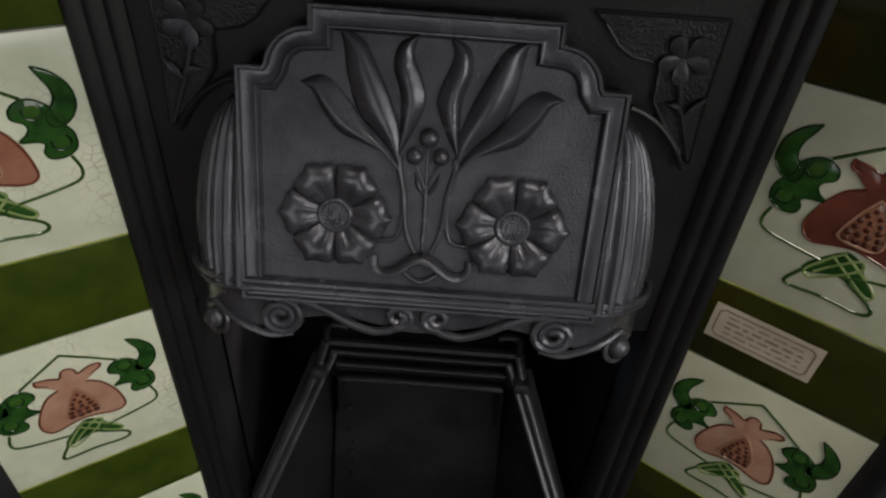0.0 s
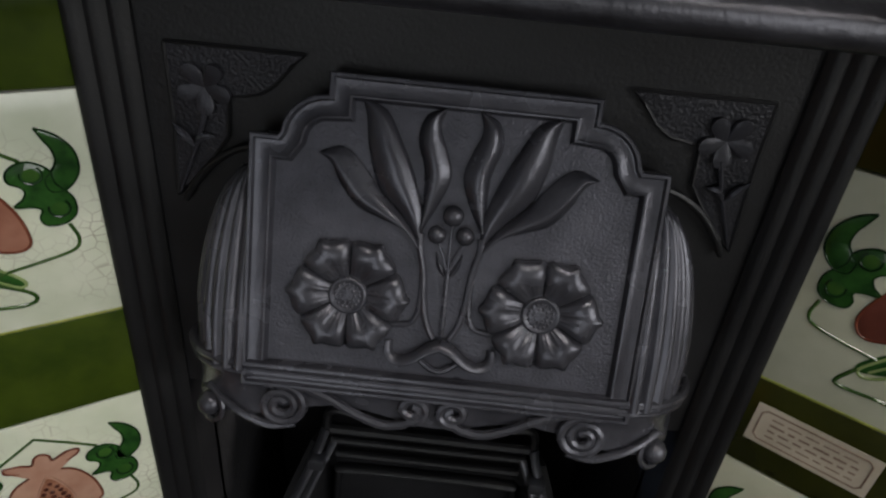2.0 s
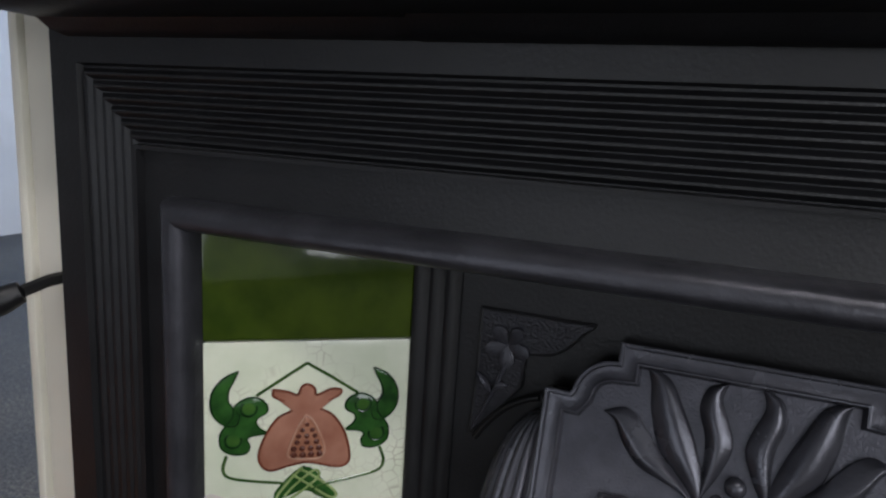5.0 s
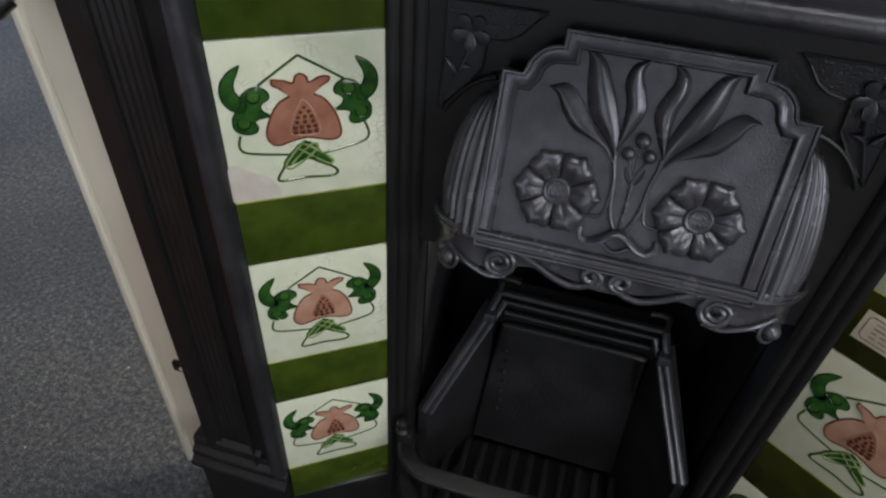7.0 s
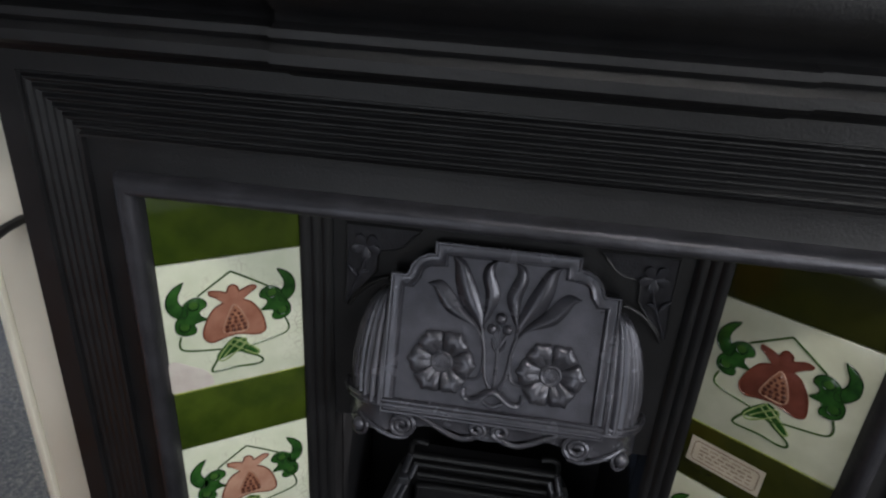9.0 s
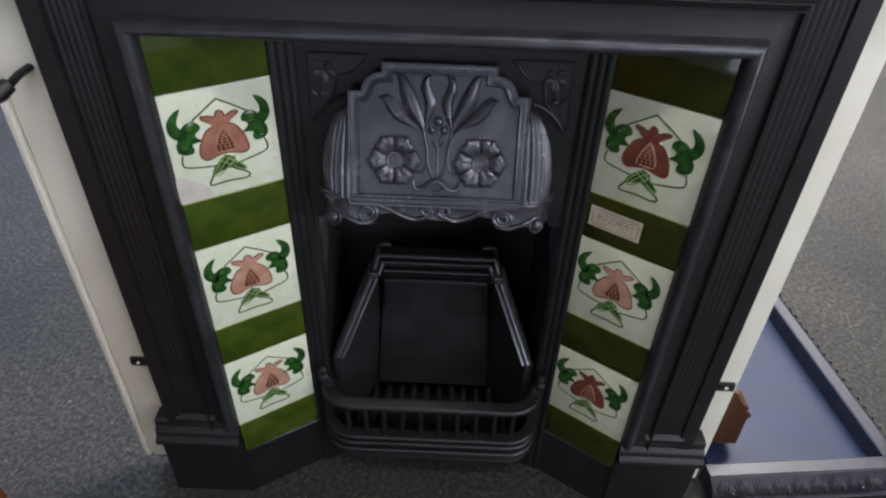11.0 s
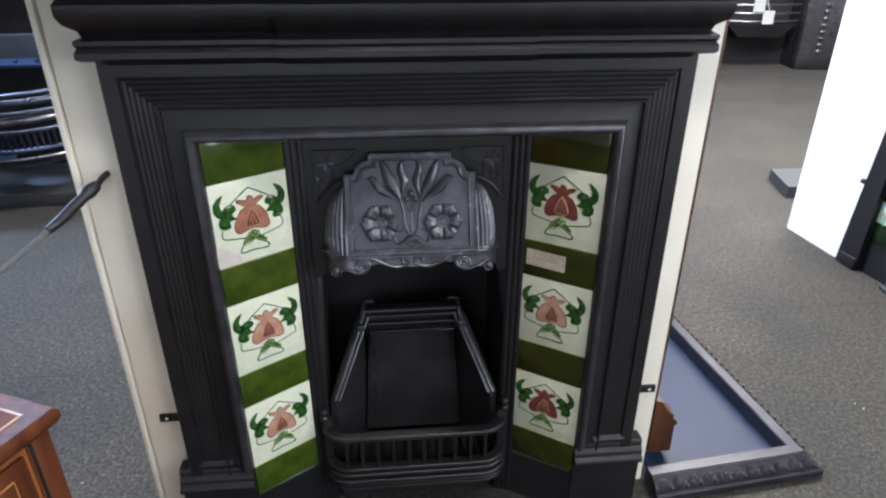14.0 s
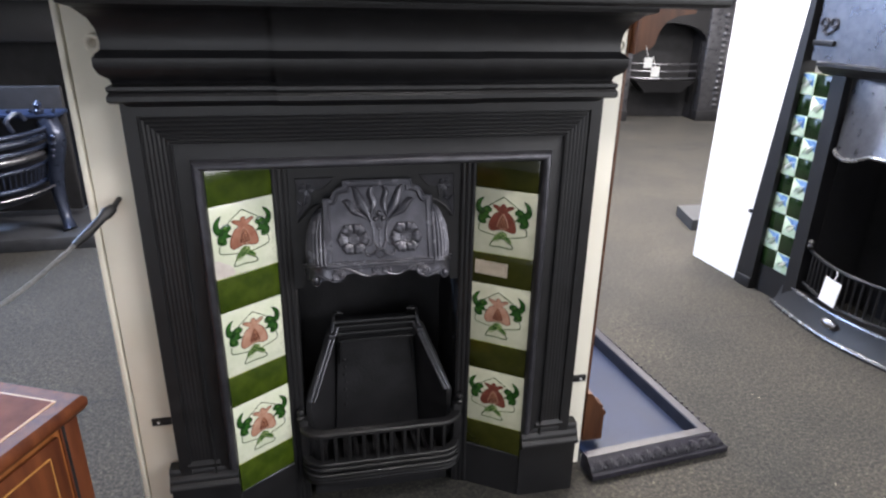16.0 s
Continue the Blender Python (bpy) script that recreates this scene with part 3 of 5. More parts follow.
# chipped corner of the upper tile, and the paper label on a half tile
bm = flat_shape([tl(*p) for p in ((0.010, 0.012), (0.269, 0.012), (0.298, 0.055), (0.259, 0.140), (0.18, 0.195), (0.03, 0.262))], 0.0004, 0.0)
chip = part("worn_corner", bm, CHIP, fireplace, "matt corner where the glaze has worn off")
chip.matrix_local = tile_pose(-1, 0.732)
paper = thing("paper_label", "small aged paper label with faded handwriting, stuck to a green tile", "label")
LABEL_M = Matrix.Translation((0, 0, 0)) @ tile_pose(1, 0.6205) @ pose(-0.0245, 0.0, 0.0006, 0, 0, -1)
paper.matrix_world = LABEL_M
part("sheet", box(-0.0385, 0.0385, -0.0165, 0.0165, 0, 0.0006), PAPER, paper)
rim = [(-0.034, -0.0095), (-0.031, -0.0125), (0.031, -0.0125), (0.034, -0.0095), (0.034, 0.0095), (0.031, 0.0125), (-0.031, 0.0125), (-0.034, 0.0095)]
part("border", tube([(x, y, 0.0007) for x, y in rim + rim[:1]], 0.0006, 5), INK, paper)
random.seed(5)
for k, (y, h) in enumerate(((0.0075, 0.0010), (0.0025, 0.0016), (-0.0025, 0.0014), (-0.0075, 0.0010))):
    x = -0.027
    while x < 0.024:
        w = random.uniform(0.004, 0.010)
        part("writing", box(x, min(x + w, 0.028), y - h / 2, y + h / 2, 0.0005, 0.0008), INK, paper, smooth=0)
        x += w + 0.0025

# ---------------------------------------------------------------- hood
V_DIR = Vector((0, 0.0435, 0.133)).normalized()
N_DIR = Vector((1, 0, 0)).cross(V_DIR)


def hp(u, v, w=0.0):
    """A point of the hood's sloping face: across, up the slope, out of it."""
    return Vector((u, 0.0275, 0.664)) + V_DIR * v + N_DIR * w


def hood_outline():
    """Left half of the shouldered outline, bottom to top."""
    pts = [(-0.1162, -0.010), (-0.1162, 0.1392), (-0.1005, 0.1392)]
    for k in range(9):
        a = math.radians(172 - 82 * k / 8)
        pts.append((-0.0737 + 0.0257 * math.cos(a), 0.1375 + 0.0257 * math.sin(a)))
    return pts + [(-0.0738, 0.1755)]


half = hood_outline()
outline = half + [(-u, v) for u, v in half[::-1]]
hood = part("hood", bmesh.new(), IRON_RELIEF, fireplace, "cast-iron fire hood with flowers and leaves in relief")


def inset(pts, d):
    """The closed outline moved inward by d."""
    out, n = [], len(pts)
    for i in range(n):
        p, a, b = Vector(pts[i]), Vector(pts[i - 1]), Vector(pts[(i + 1) % n])
        e1, e2 = (p - a).normalized(), (b - p).normalized()
        n1, n2 = Vector((e1.y, -e1.x)), Vector((e2.y, -e2.x))
        m = n1 + n2
        m = m / max(m.dot(n1), 0.35)
        out.append(tuple(p + m * d))
    return out


rings = []
for d, w in ((0.0, -0.022), (0.0, 0.0050), (0.0008, 0.0058), (0.0024, 0.0058), (0.0034, 0.0036), (0.0044, 0.0033), (0.0106, 0.0037), (0.0116, 0.0044), (0.0126, 0.0040), (0.0142, 0.0006), (0.0148, -0.001)):
    rings.append([hp(u, v, w) for u, v in inset(outline, d)])
bm = bmesh.new()
skin(bm, rings, True, caps=False)
hood.data = mesh_of("hood", bm, IRON_RELIEF, 35)
bm = bmesh.new()
bm.faces.new([bm.verts.new(hp(u, v, 0.0)) for u, v in inset(outline, 0.0138)])
part("panel", bm, IRON_PANEL, hood, "plain cast ground of the hood")


def relief_leaf(p0, p1, p2, p3, width, height, n=18):
    """A small pointed bract on the hood, with a ridge along it."""
    mid = bez(p0, p1, p2, p3, n)
    rings = []
    for i, (u, v) in enumerate(mid):
        t = i / n
        d = (Vector(mid[min(i + 1, n)]) - Vector(mid[max(i - 1, 0)])).normalized()
        w = width * math.sin(math.pi * min(1, t ** 1.2 + 0.04)) * 0.5 + 0.0004
        rings.append([hp(u - d.y * w * s, v + d.x * w * s, -0.0006 + height * (1 - abs(s)) ** 0.8) for s in (-1, -0.5, 0, 0.5, 1)])
    return skin(bmesh.new(), rings)


def cupped_leaf(left, right, height, ridge):
    """A long leaf between two edges that meet in its tip; a keel near one edge, hollow towards the other."""
    a, b = (smooth_line([(*p, 0) for p in e], 4) for e in (left, right))
    n, rings = len(a) - 1, []
    for i, (p, q) in enumerate(zip(a, b)):
        t = i / n
        lift = height * (0.30 + 0.70 * math.sin(math.pi * min(1, 0.10 + 0.80 * t)) ** 0.8)
        row = []
        for k in range(13):
            s = k / 12
            prof = math.sin(math.pi / 2 * s / ridge) ** 0.9 if s < ridge else 0.34 + 0.66 * math.cos(math.pi / 2 * (s - ridge) / (1 - ridge))
            c = p.lerp(q, -0.13 + 1.26 * s)
            row.append(hp(c.x, c.y, 0.0002 + lift * prof))
        ea, eb = p.lerp(q, -0.15), p.lerp(q, 1.15)
        foot_a, foot_b = hp(ea.x, ea.y, -0.001), hp(eb.x, eb.y, -0.001)
        rings.append([foot_a, *row, foot_b])
    return skin(bmesh.new(), rings)


LEAVES = (([(-0.0785, 0.1317), (-0.0708, 0.1275), (-0.0646, 0.1173), (-0.0542, 0.1053), (-0.0405, 0.0989), (-0.0274, 0.0929), (-0.0181, 0.0826)],
           [(-0.0785, 0.1317), (-0.0673, 0.1352), (-0.0588, 0.1305), (-0.0500, 0.1207), (-0.0394, 0.1090), (-0.0264, 0.0973), (-0.0170, 0.0842)], 0.0056, 0.30),
          ([(-0.0558, 0.1629), (-0.0516, 0.1533), (-0.0486, 0.1370), (-0.0416, 0.1167), (-0.0293, 0.1025), (-0.0190, 0.0880)],
           [(-0.0558, 0.1629), (-0.0432, 0.1577), (-0.0340, 0.1407), (-0.0257, 0.1225), (-0.0186, 0.1033), (-0.0168, 0.0890)], 0.0054, 0.60),
          ([(-0.0088, 0.1624), (-0.0189, 0.1573), (-0.0220, 0.1440), (-0.0174, 0.1284), (-0.0171, 0.1122), (-0.0184, 0.0950)],
           [(-0.0088, 0.1624), (-0.0125, 0.1524), (-0.0088, 0.1400), (-0.0050, 0.1260), (-0.0096, 0.1099), (-0.0165, 0.0950)], 0.0056, 0.42))
for leaf in LEAVES:
    part("leaf", cupped_leaf(*leaf), IRON_RELIEF, hood, smooth=55)
    part("leaf", mirror_x(cupped_leaf(*leaf)), IRON_RELIEF, hood, smooth=55)
for s in (-1, 1):
    for pts, r in (([(0.0172, 0.092), (0.0172, 0.084), (0.0140, 0.070), (0.0123, 0.052), (0.0095, 0.039), (0.005, 0.030)], 0.0021),
                   ([(0.0145, 0.073), (0.0140, 0.056), (0.0152, 0.044), (0.0194, 0.0376), (0.030, 0.0360)], 0.0017)):
        part("stem", tube(smooth_line([hp(s * u, v, 0.0012) for u, v in pts], 5), r, 8), IRON_RELIEF, hood)
part("stem", tube([hp(0, v, 0.0008) for v in (0.032, 0.05, 0.072)], 0.0016, 8), IRON_RELIEF, hood)
for u, v, r in ((0, 0.104, 0.0062), (-0.0082, 0.0925, 0.0054), (0.0078, 0.0930, 0.0054)):
    part("berry", ball(hp(u, v, 0.0035), r, 14), IRON_RELIEF, hood)
    part("berry_stalk", tube([hp(u * 0.9, v - 0.004, 0.001), hp(u * 0.3, 0.078, 0.0008), hp(0, 0.068, 0.0006)], 0.0009, 6), IRON_RELIEF, hood)
for s in (-1, 1):
    part("bract", relief_leaf((0, 0.066), (s * 0.003, 0.070), (s * 0.006, 0.074), (s * 0.0075, 0.082), 0.004, 0.002, 8), IRON_RELIEF, hood)


def flower(cu, cv, R, turn):
    """A six-petalled rose in relief: broad cupped petals with pointed tips."""
    rings, N = [], 144
    for r in (0.26, 0.32, 0.40, 0.50, 0.60, 0.70, 0.78, 0.85, 0.91, 0.96, 1.0, 1.0):
        row = []
        for k in range(N):
            th = 2 * math.pi * k / N
            f = (((th - turn) / (math.pi / 3) + 0.5) % 1.0 - 0.5) * 2
            edge = R * (0.885 + 0.030 * (1 - f * f) + 0.085 * math.exp(-(f / 0.17) ** 2) - 0.035 * math.exp(-((1 - abs(f)) / 0.10) ** 2))
            puff = 0.12 + 0.88 * math.sin(math.pi / 2 * min(1.0, max(0.0, (r - 0.25) / 0.52))) ** 1.3
            if r > 0.78:
                puff *= max(0.0, 1 - ((r - 0.78) / 0.25) ** 2) ** 0.5
            across = max(0.0, 1 - abs(f) ** 3.6) ** 0.5
            w = 0.0012 + 0.0074 * puff * (0.22 + 0.78 * across) + 0.0010 * math.exp(-(f / 0.14) ** 2) * max(0.0, r - 0.8) / 0.2
            w += 0.00030 * math.cos(th * 42) * max(0.0, 1 - abs(r - 0.45) / 0.22)
            row.append((r * edge, th, w))
        rings.append(row)
    rings[-1] = [(q, th, -0.001) for q, th, _ in rings[-1]]
    return skin(bmesh.new(), [[hp(cu + q * math.cos(th), cv + q * math.sin(th), w) for q, th, w in row] for row in rings], True, caps=False)


for s in (-1, 1):
    fl = part("flower", flower(s * 0.0560, 0.0515, 0.0362, math.radians(0)), IRON_RELIEF, hood, "six-petalled rose in relief", smooth=60)
    random.seed(11)
    bm = bmesh.new()
    rr = [[hp(s * 0.0560 + q * math.cos(a), 0.0515 + q * math.sin(a), w + random.uniform(-1, 1) * j) for a in (2 * math.pi * k / 36 for k in range(36))]
          for q, w, j in ((0.0120, -0.001, 0), (0.0116, 0.0030, 0.0001), (0.0106, 0.0050, 0.0001), (0.0096, 0.0052, 0.0001), (0.0084, 0.0040, 0.0001), (0.0066, 0.0040, 0.0003), (0.0046, 0.0044, 0.0003), (0.0026, 0.0048, 0.0003), (0.0008, 0.0048, 0.0002))]
    skin(bm, rr, True)
    part("flower_centre", bm, IRON_RELIEF, fl, smooth=85)
    dots = merge([ball(hp(s * 0.0560 + q * math.cos(a), 0.0515 + q * math.sin(a), 0.0042), 0.0010, 6) for q, n in ((0.0070, 16), (0.0042, 10)) for a in (2 * math.pi * k / n for k in range(n))])
    tagged(part("stamen_ring", dots, IRON_RELIEF, fl), kind="stuff")
# the knotted ribbon under the stems
for s in (-1, 1):
    part("ribbon", tube(smooth_line([hp(s * u, v, w) for u, v, w in ((0.000, 0.0272, 0.004), (0.007, 0.0245, 0.005), (0.016, 0.0175, 0.0045), (0.0245, 0.0150, 0.003), (0.0298, 0.0190, 0.002), (0.0302, 0.0262, 0.0012))], 6), lambda t: 0.0052 - 0.0020 * t, 10, 0.62), IRON_RELIEF, hood)
part("ribbon", tube(smooth_line([hp(u, v, 0.0018) for u, v in ((-0.011, 0.016), (-0.005, 0.0115), (0.0, 0.010), (0.005, 0.0115), (0.011, 0.016))], 5), 0.0020, 8), IRON_RELIEF, hood)


def fan(s):
    """The fluted shell at the side of the hood, narrowing to its top."""
    rings, NS, NQ = [], 64, 26
    for j in range(NQ + 1):
        q = j / NQ
        v = -0.001 + 0.124 * q
        outer = 0.1185 + 0.0365 * max(0.0, 1 - max(0.0, (q - 0.20) / 0.80) ** 2.1) ** 0.60
        outer -= 0.003 * max(0.0, 0.2 - q) / 0.2
        row = []
        for i in range(NS + 1):
            t = i / NS
            turn = t * math.pi * 0.46
            u = 0.1135 + (outer - 0.1135) * math.sin(turn) / math.sin(math.pi * 0.46)
            depth = 0.006 * (1 - q) - 0.052 * (1 - math.cos(turn)) * (1 - 0.45 * q)
            flute = abs(math.sin(math.pi * t * 7)) ** 0.8 * 0.0044 * (1 - 0.55 * q) * min(1.0, (1 - q) * 8)
            n = (math.sin(turn), math.cos(turn))
            row.append(hp(s * (u + flute * n[0]), v, depth + flute * n[1] - 0.002))
        rings.append(row)
    return skin(bmesh.new(), rings)


def skirt_line(k, v, w, grow=0.0):
    """Horizontal line round hood's lower edge, k 0..1 from one side to the other."""
    a = abs(2 * k - 1)
    s = -1 if k < 0.5 else 1
    v += 0.0035
    if a < 0.72:
        return hp((2 * k - 1) / 0.72 * 0.112, v, w)
    t = (a - 0.72) / 0.28 * math.pi / 2
    return hp(s * (0.112 + (0.0485 + grow) * math.sin(t)), v, w - 0.060 * (1 - math.cos(t)))


for s in (-1, 1):
    part("shell", fan(s), IRON_RELIEF, hood, "fluted shell at the side of the hood", smooth=70)


def wavy(a):
    """Lower edge of the skirt: from the middle outward."""
    return -0.028 - 0.004 * math.cos(a * 9.0) - 0.012 * max(0.0, a - 0.6) / 0.4


bm = bmesh.new()
rings = []
prof = ((0.0022, -0.0010), (0.0020, 0.0040), (0.0012, 0.0062), (-0.0006, 0.0068), (-0.0024, 0.0062), (-0.0034, 0.0048), (-0.0050, 0.0056), (-0.0074, 0.0052), (-0.0095, 0.0022), (-0.020, 0.0), (None, -0.0006), (None, -0.006))
for k in range(81):
    kk = k / 80
    a = abs(2 * kk - 1)
    rings.append([skirt_line(kk, wavy(a) if v is None else v, w) for v, w in prof])
skin(bm, rings)
part("skirt", bm, IRON_RELIEF, hood, "moulded lower skirt of the hood", smooth=40)
for k0, k1 in ((0.0, 0.15), (0.85, 1.0)):
    for v, grow, r in ((-0.0012, 0.0045, 0.0028), (-0.0068, 0.0030, 0.0020)):
        part("corner_lip", tube([skirt_line(k0 + (k1 - k0) * q / 20, v, 0.0040, grow) for q in range(21)], r, 8), IRON_RELIEF, hood)


def on_skirt(u, v, w=0.0015):
    """Like hp, but bent back round the corner of the hood."""
    a = abs(u)
    v += 0.0035
    if a <= 0.112:
        return hp(u, v, w)
    t = math.asin(min(1.0, (a - 0.112) / 0.0485))
    return hp(math.copysign(0.112 + 0.0485 * math.sin(t), u), v, w - 0.060 * (1 - math.cos(t)))


for s in (-1, 1):
    big = [(0.0915 + (0.0150 - 0.0118 * k / 44) * math.cos(a), -0.0255 + (0.0135 - 0.0106 * k / 44) * math.sin(a)) for k in range(45) for a in (math.radians(60) + math.radians(795) * k / 44,)]
    wave = [(0.0175, -0.0300), (0.030, -0.0315), (0.046, -0.0265), (0.062, -0.0185), (0.080, -0.0125)]
    curl = [(0.0125 + (0.0100 - 0.0072 * k / 26) * math.cos(a), -0.0195 + (0.0085 - 0.006 * k / 26) * math.sin(a)) for k in range(27) for a in (math.radians(300) - math.radians(560) * k / 26,)]
    line = smooth_line([(*p, 0) for p in curl[::-1]], 1)[:-1] + smooth_line([(*p, 0) for p in wave + big[:1]], 5)[:-1] + [Vector((*p, 0)) for p in big]
    part("scroll", tube([on_skirt(s * p.x, p.y, 0.0028) for p in line], 0.0029, 8), IRON_RELIEF, hood, "rolled scroll along the lower edge")
    tail = smooth_line([(0.083, -0.0365, 0), (0.098, -0.0395, 0), (0.112, -0.0355, 0), (0.126, -0.029, 0), (0.139, -0.022, 0)], 6)
    part("scroll", tube([on_skirt(s * p.x, p.y, 0.002) for p in tail], lambda t: 0.0030 - 0.0010 * t, 8), IRON_RELIEF, hood)
    part("drop_ball", ball(on_skirt(s * 0.1385, -0.0345, 0.002), 0.0082, 14), IRON_RELIEF, hood)
    ring = [on_skirt(s * (0.1385 + 0.0098 * math.cos(a)), -0.0345 + 0.0105 * math.sin(a), 0.002) for a in (math.radians(40 + 300 * k / 18) for k in range(19))]
    part("ball_curl", tube(ring, 0.0020, 7), IRON_RELIEF, hood)

SPANDREL_IRON = varied("dark_relief_iron", (0.030, 0.030, 0.036), (0.050, 0.050, 0.060), 40, 0.36, 0.4, 0.25, 420)
# back plate that carries the hood, with a stippled spandrel and a flower at each side
bm = bmesh.new()
arch = [(-0.187, 0.585), (-0.187, 0.892), (0.187, 0.892), (0.187, 0.585), (0.168, 0.585), (0.150, 0.635), (-0.150, 0.635), (-0.168, 0.585)]
skin(bm, [[(x, y, z) for x, z in arch] for y in (0.092, 0.106)], True)
plate = part("back_plate", bm, IRON, fireplace, "flat iron plate behind the hood")
for s in (-1, 1):
    spand = [(0.169, 0.836), (0.169, 0.790), (0.172, 0.742), (0.164, 0.750), (0.147, 0.770), (0.137, 0.784), (0.135, 0.808), (0.117, 0.811), (0.108, 0.817), (0.098, 0.829), (0.090, 0.836)]
    bm = bmesh.new()
    skin(bm, [[(s * x, y, z) for x, z in spand] for y in (0.0925, 0.0895)], True)
    sp = part("spandrel", bm, IRON_STIPPLE, plate, "stippled spandrel")
    part("spandrel_rim", tube([(s * x, 0.0895, z) for x, z in spand + spand[:1]], 0.0011, 6), IRON, plate)
    bl = part("spandrel_flower", bmesh.new(), IRON_STIPPLE, plate, "small five-petalled flower")
    bm = bmesh.new()
    rr = []
    for r in (0.05, 0.3, 0.6, 0.85, 1.0, 1.0):
        row = []
        for k in range(48):
            th = 2 * math.pi * k / 48
            lobe = abs(math.cos(2.5 * th + 0.75)) ** 0.45
            q = r * (0.003 + 0.0128 * lobe)
            row.append((s * 0.1480 + q * math.cos(th), 0.0885 - (0.0 if r == 1.0 and len(rr) == 5 else 0.0006 + 0.0016 * math.sin(math.pi * r * 0.8) * lobe + 0.0014 * r * r * lobe), 0.8125 + q * math.sin(th)))
        rr.append(row)
    skin(bm, rr, True)
    bl.data = mesh_of("spandrel_flower", bm, SPANDREL_IRON, 50)
    part("spandrel_stem", tube(smooth_line([(s * 0.1480, 0.087, 0.801), (s * 0.153, 0.087, 0.785), (s * 0.160, 0.087, 0.768), (s * 0.170, 0.0885, 0.745)], 4), lambda t: 0.0018 - 0.001 * t, 7), IRON_RELIEF, plate)
    for q in (-1, 1):
        part("spandrel_leaf", tube(smooth_line([(s * 0.157, 0.087, 0.776), (s * (0.157 - q * 0.005), 0.0865, 0.783), (s * (0.157 - q * 0.012), 0.087, 0.790 - (q > 0) * 0.006)], 4), lambda t: 0.0004 + 0.0022 * math.sin(math.pi * t), 7), IRON_RELIEF, plate)
    # curved rib over the shell
    rib = smooth_line([(s * 0.122, 0.082, 0.782), (s * 0.132, 0.083, 0.778), (s * 0.146, 0.085, 0.768), (s * 0.159, 0.086, 0.753), (s * 0.167, 0.088, 0.740)], 6)
    part("shell_rib", tube(rib, 0.0022, 8), IRON, plate)

# ---------------------------------------------------------------- firebox and grate
for s in (-1, 1):
    side = [(0.166, 0.097, 0.04), (0.166, 0.097, 0.280), (0.106, 0.184, 0.424), (0.100, 0.200, 0.424), (0.112, 0.200, 0.04)]
    bm = skin(bmesh.new(), [[(s * (x + d), y + d * 0.3, z) for x, y, z in side] for d in (0.0, 0.014)], True)
    part("firebox_cheek", bm, SOOT, fireplace, "sooty sloping iron cheek of the firebox")
part("firebox_back", box(-0.20, 0.20, 0.30, 0.32, 0.0, 0.70), SOOT, fireplace)
part("firebox_floor", box(-0.165, 0.165, 0.09, 0.30, 0.02, 0.04), SOOT, fireplace)
for x in (-0.205, 0.185):
    part("flue_side", box(x, x + 0.02, 0.12, 0.32, 0.0, 0.90), SOOT, fireplace)
part("flue_top", box(-0.20, 0.20, 0.10, 0.32, 0.88, 0.899), SOOT, fireplace)
# unseen plate added behind the frame's top to stop light leaking into the flue
part("light_stop_plate", box(-0.395, 0.395, 0.041, 0.33, 0.900, 0.912), SOOT, fireplace)
back = bmesh.new()
skin(back, [[(-0.110, 0.185, 0.12), (-0.094, 0.190, 0.400), (0.094, 0.190, 0.400), (0.110, 0.185, 0.12)], [(-0.110, 0.22, 0.12), (-0.094, 0.22, 0.400), (0.094, 0.22, 0.400), (0.110, 0.22, 0.12)]], True)
part("fireback", back, SOOT, fireplace, "flat sooty fireback")
for k in range(7):
    part("fireback_boss", ball((-0.082 + 0.003 * (k % 2), 0.185, 0.205 + 0.022 * k), 0.0042 - 0.001 * (k % 2), 8, 0.4), SOOT, fireplace)
part("fireback_rim", tube(smooth_line([(-0.093, 0.184, 0.325), (-0.090, 0.184, 0.385), (-0.082, 0.184, 0.393), (0.0, 0.184, 0.395), (0.082, 0.184, 0.393), (0.090, 0.184, 0.385), (0.093, 0.184, 0.325)], 4), lambda t: 0.0062 - 0.0045 * abs(2 * t - 1) ** 6, 10, 0.7), IRON, fireplace, "worn raised rim of the fireback")
for s in (-1, 1):
    for d, r in ((0.0, 0.0054), (0.0090, 0.0046)):
        pts = [(s * (0.171 - d), 0.094, 0.283 - d * 0.2), (s * (0.114 - d), 0.172, 0.412 - d * 0.2), (s * (0.108 - d), 0.182, 0.430 - d), (s * (0.104 - d), 0.187, 0.445 - d * 1.6)]
        part("throat_bar", tube(pts, r, 8, 0.7), BAR_IRON, fireplace, "flat bar along the firebox cheek")
    part("throat_lug", box(min(s * 0.101, s * 0.118), max(s * 0.101, s * 0.118), 0.163, 0.18, 0.408, 0.422, 0.003), BAR_IRON, fireplace)
    part("throat_hook", tube(smooth_line([(s * 0.104, 0.190, 0.442), (s * 0.103, 0.192, 0.460), (s * 0.094, 0.190, 0.468), (s * 0.080, 0.190, 0.466)], 4), 0.0042, 8), IRON, fireplace)
for y, z, h, r in ((0.190, 0.442, 0.104, 0.0055), (0.187, 0.430, 0.098, 0.0040), (0.186, 0.412, 0.093, 0.0042)):
    part("throat_lip", tube([(-h, y, z), (h, y, z)], r, 8), IRON, fireplace, "cross lip of the throat frame")
part("throat_plate", box(-0.106, 0.106, 0.196, 0.215, 0.38, 0.443), SOOT, fireplace)

grate = thing("fire_grate", "black cast-iron basket grate with bowed front bars", "fire grate")
grate.parent = fireplace
del grate["category"]


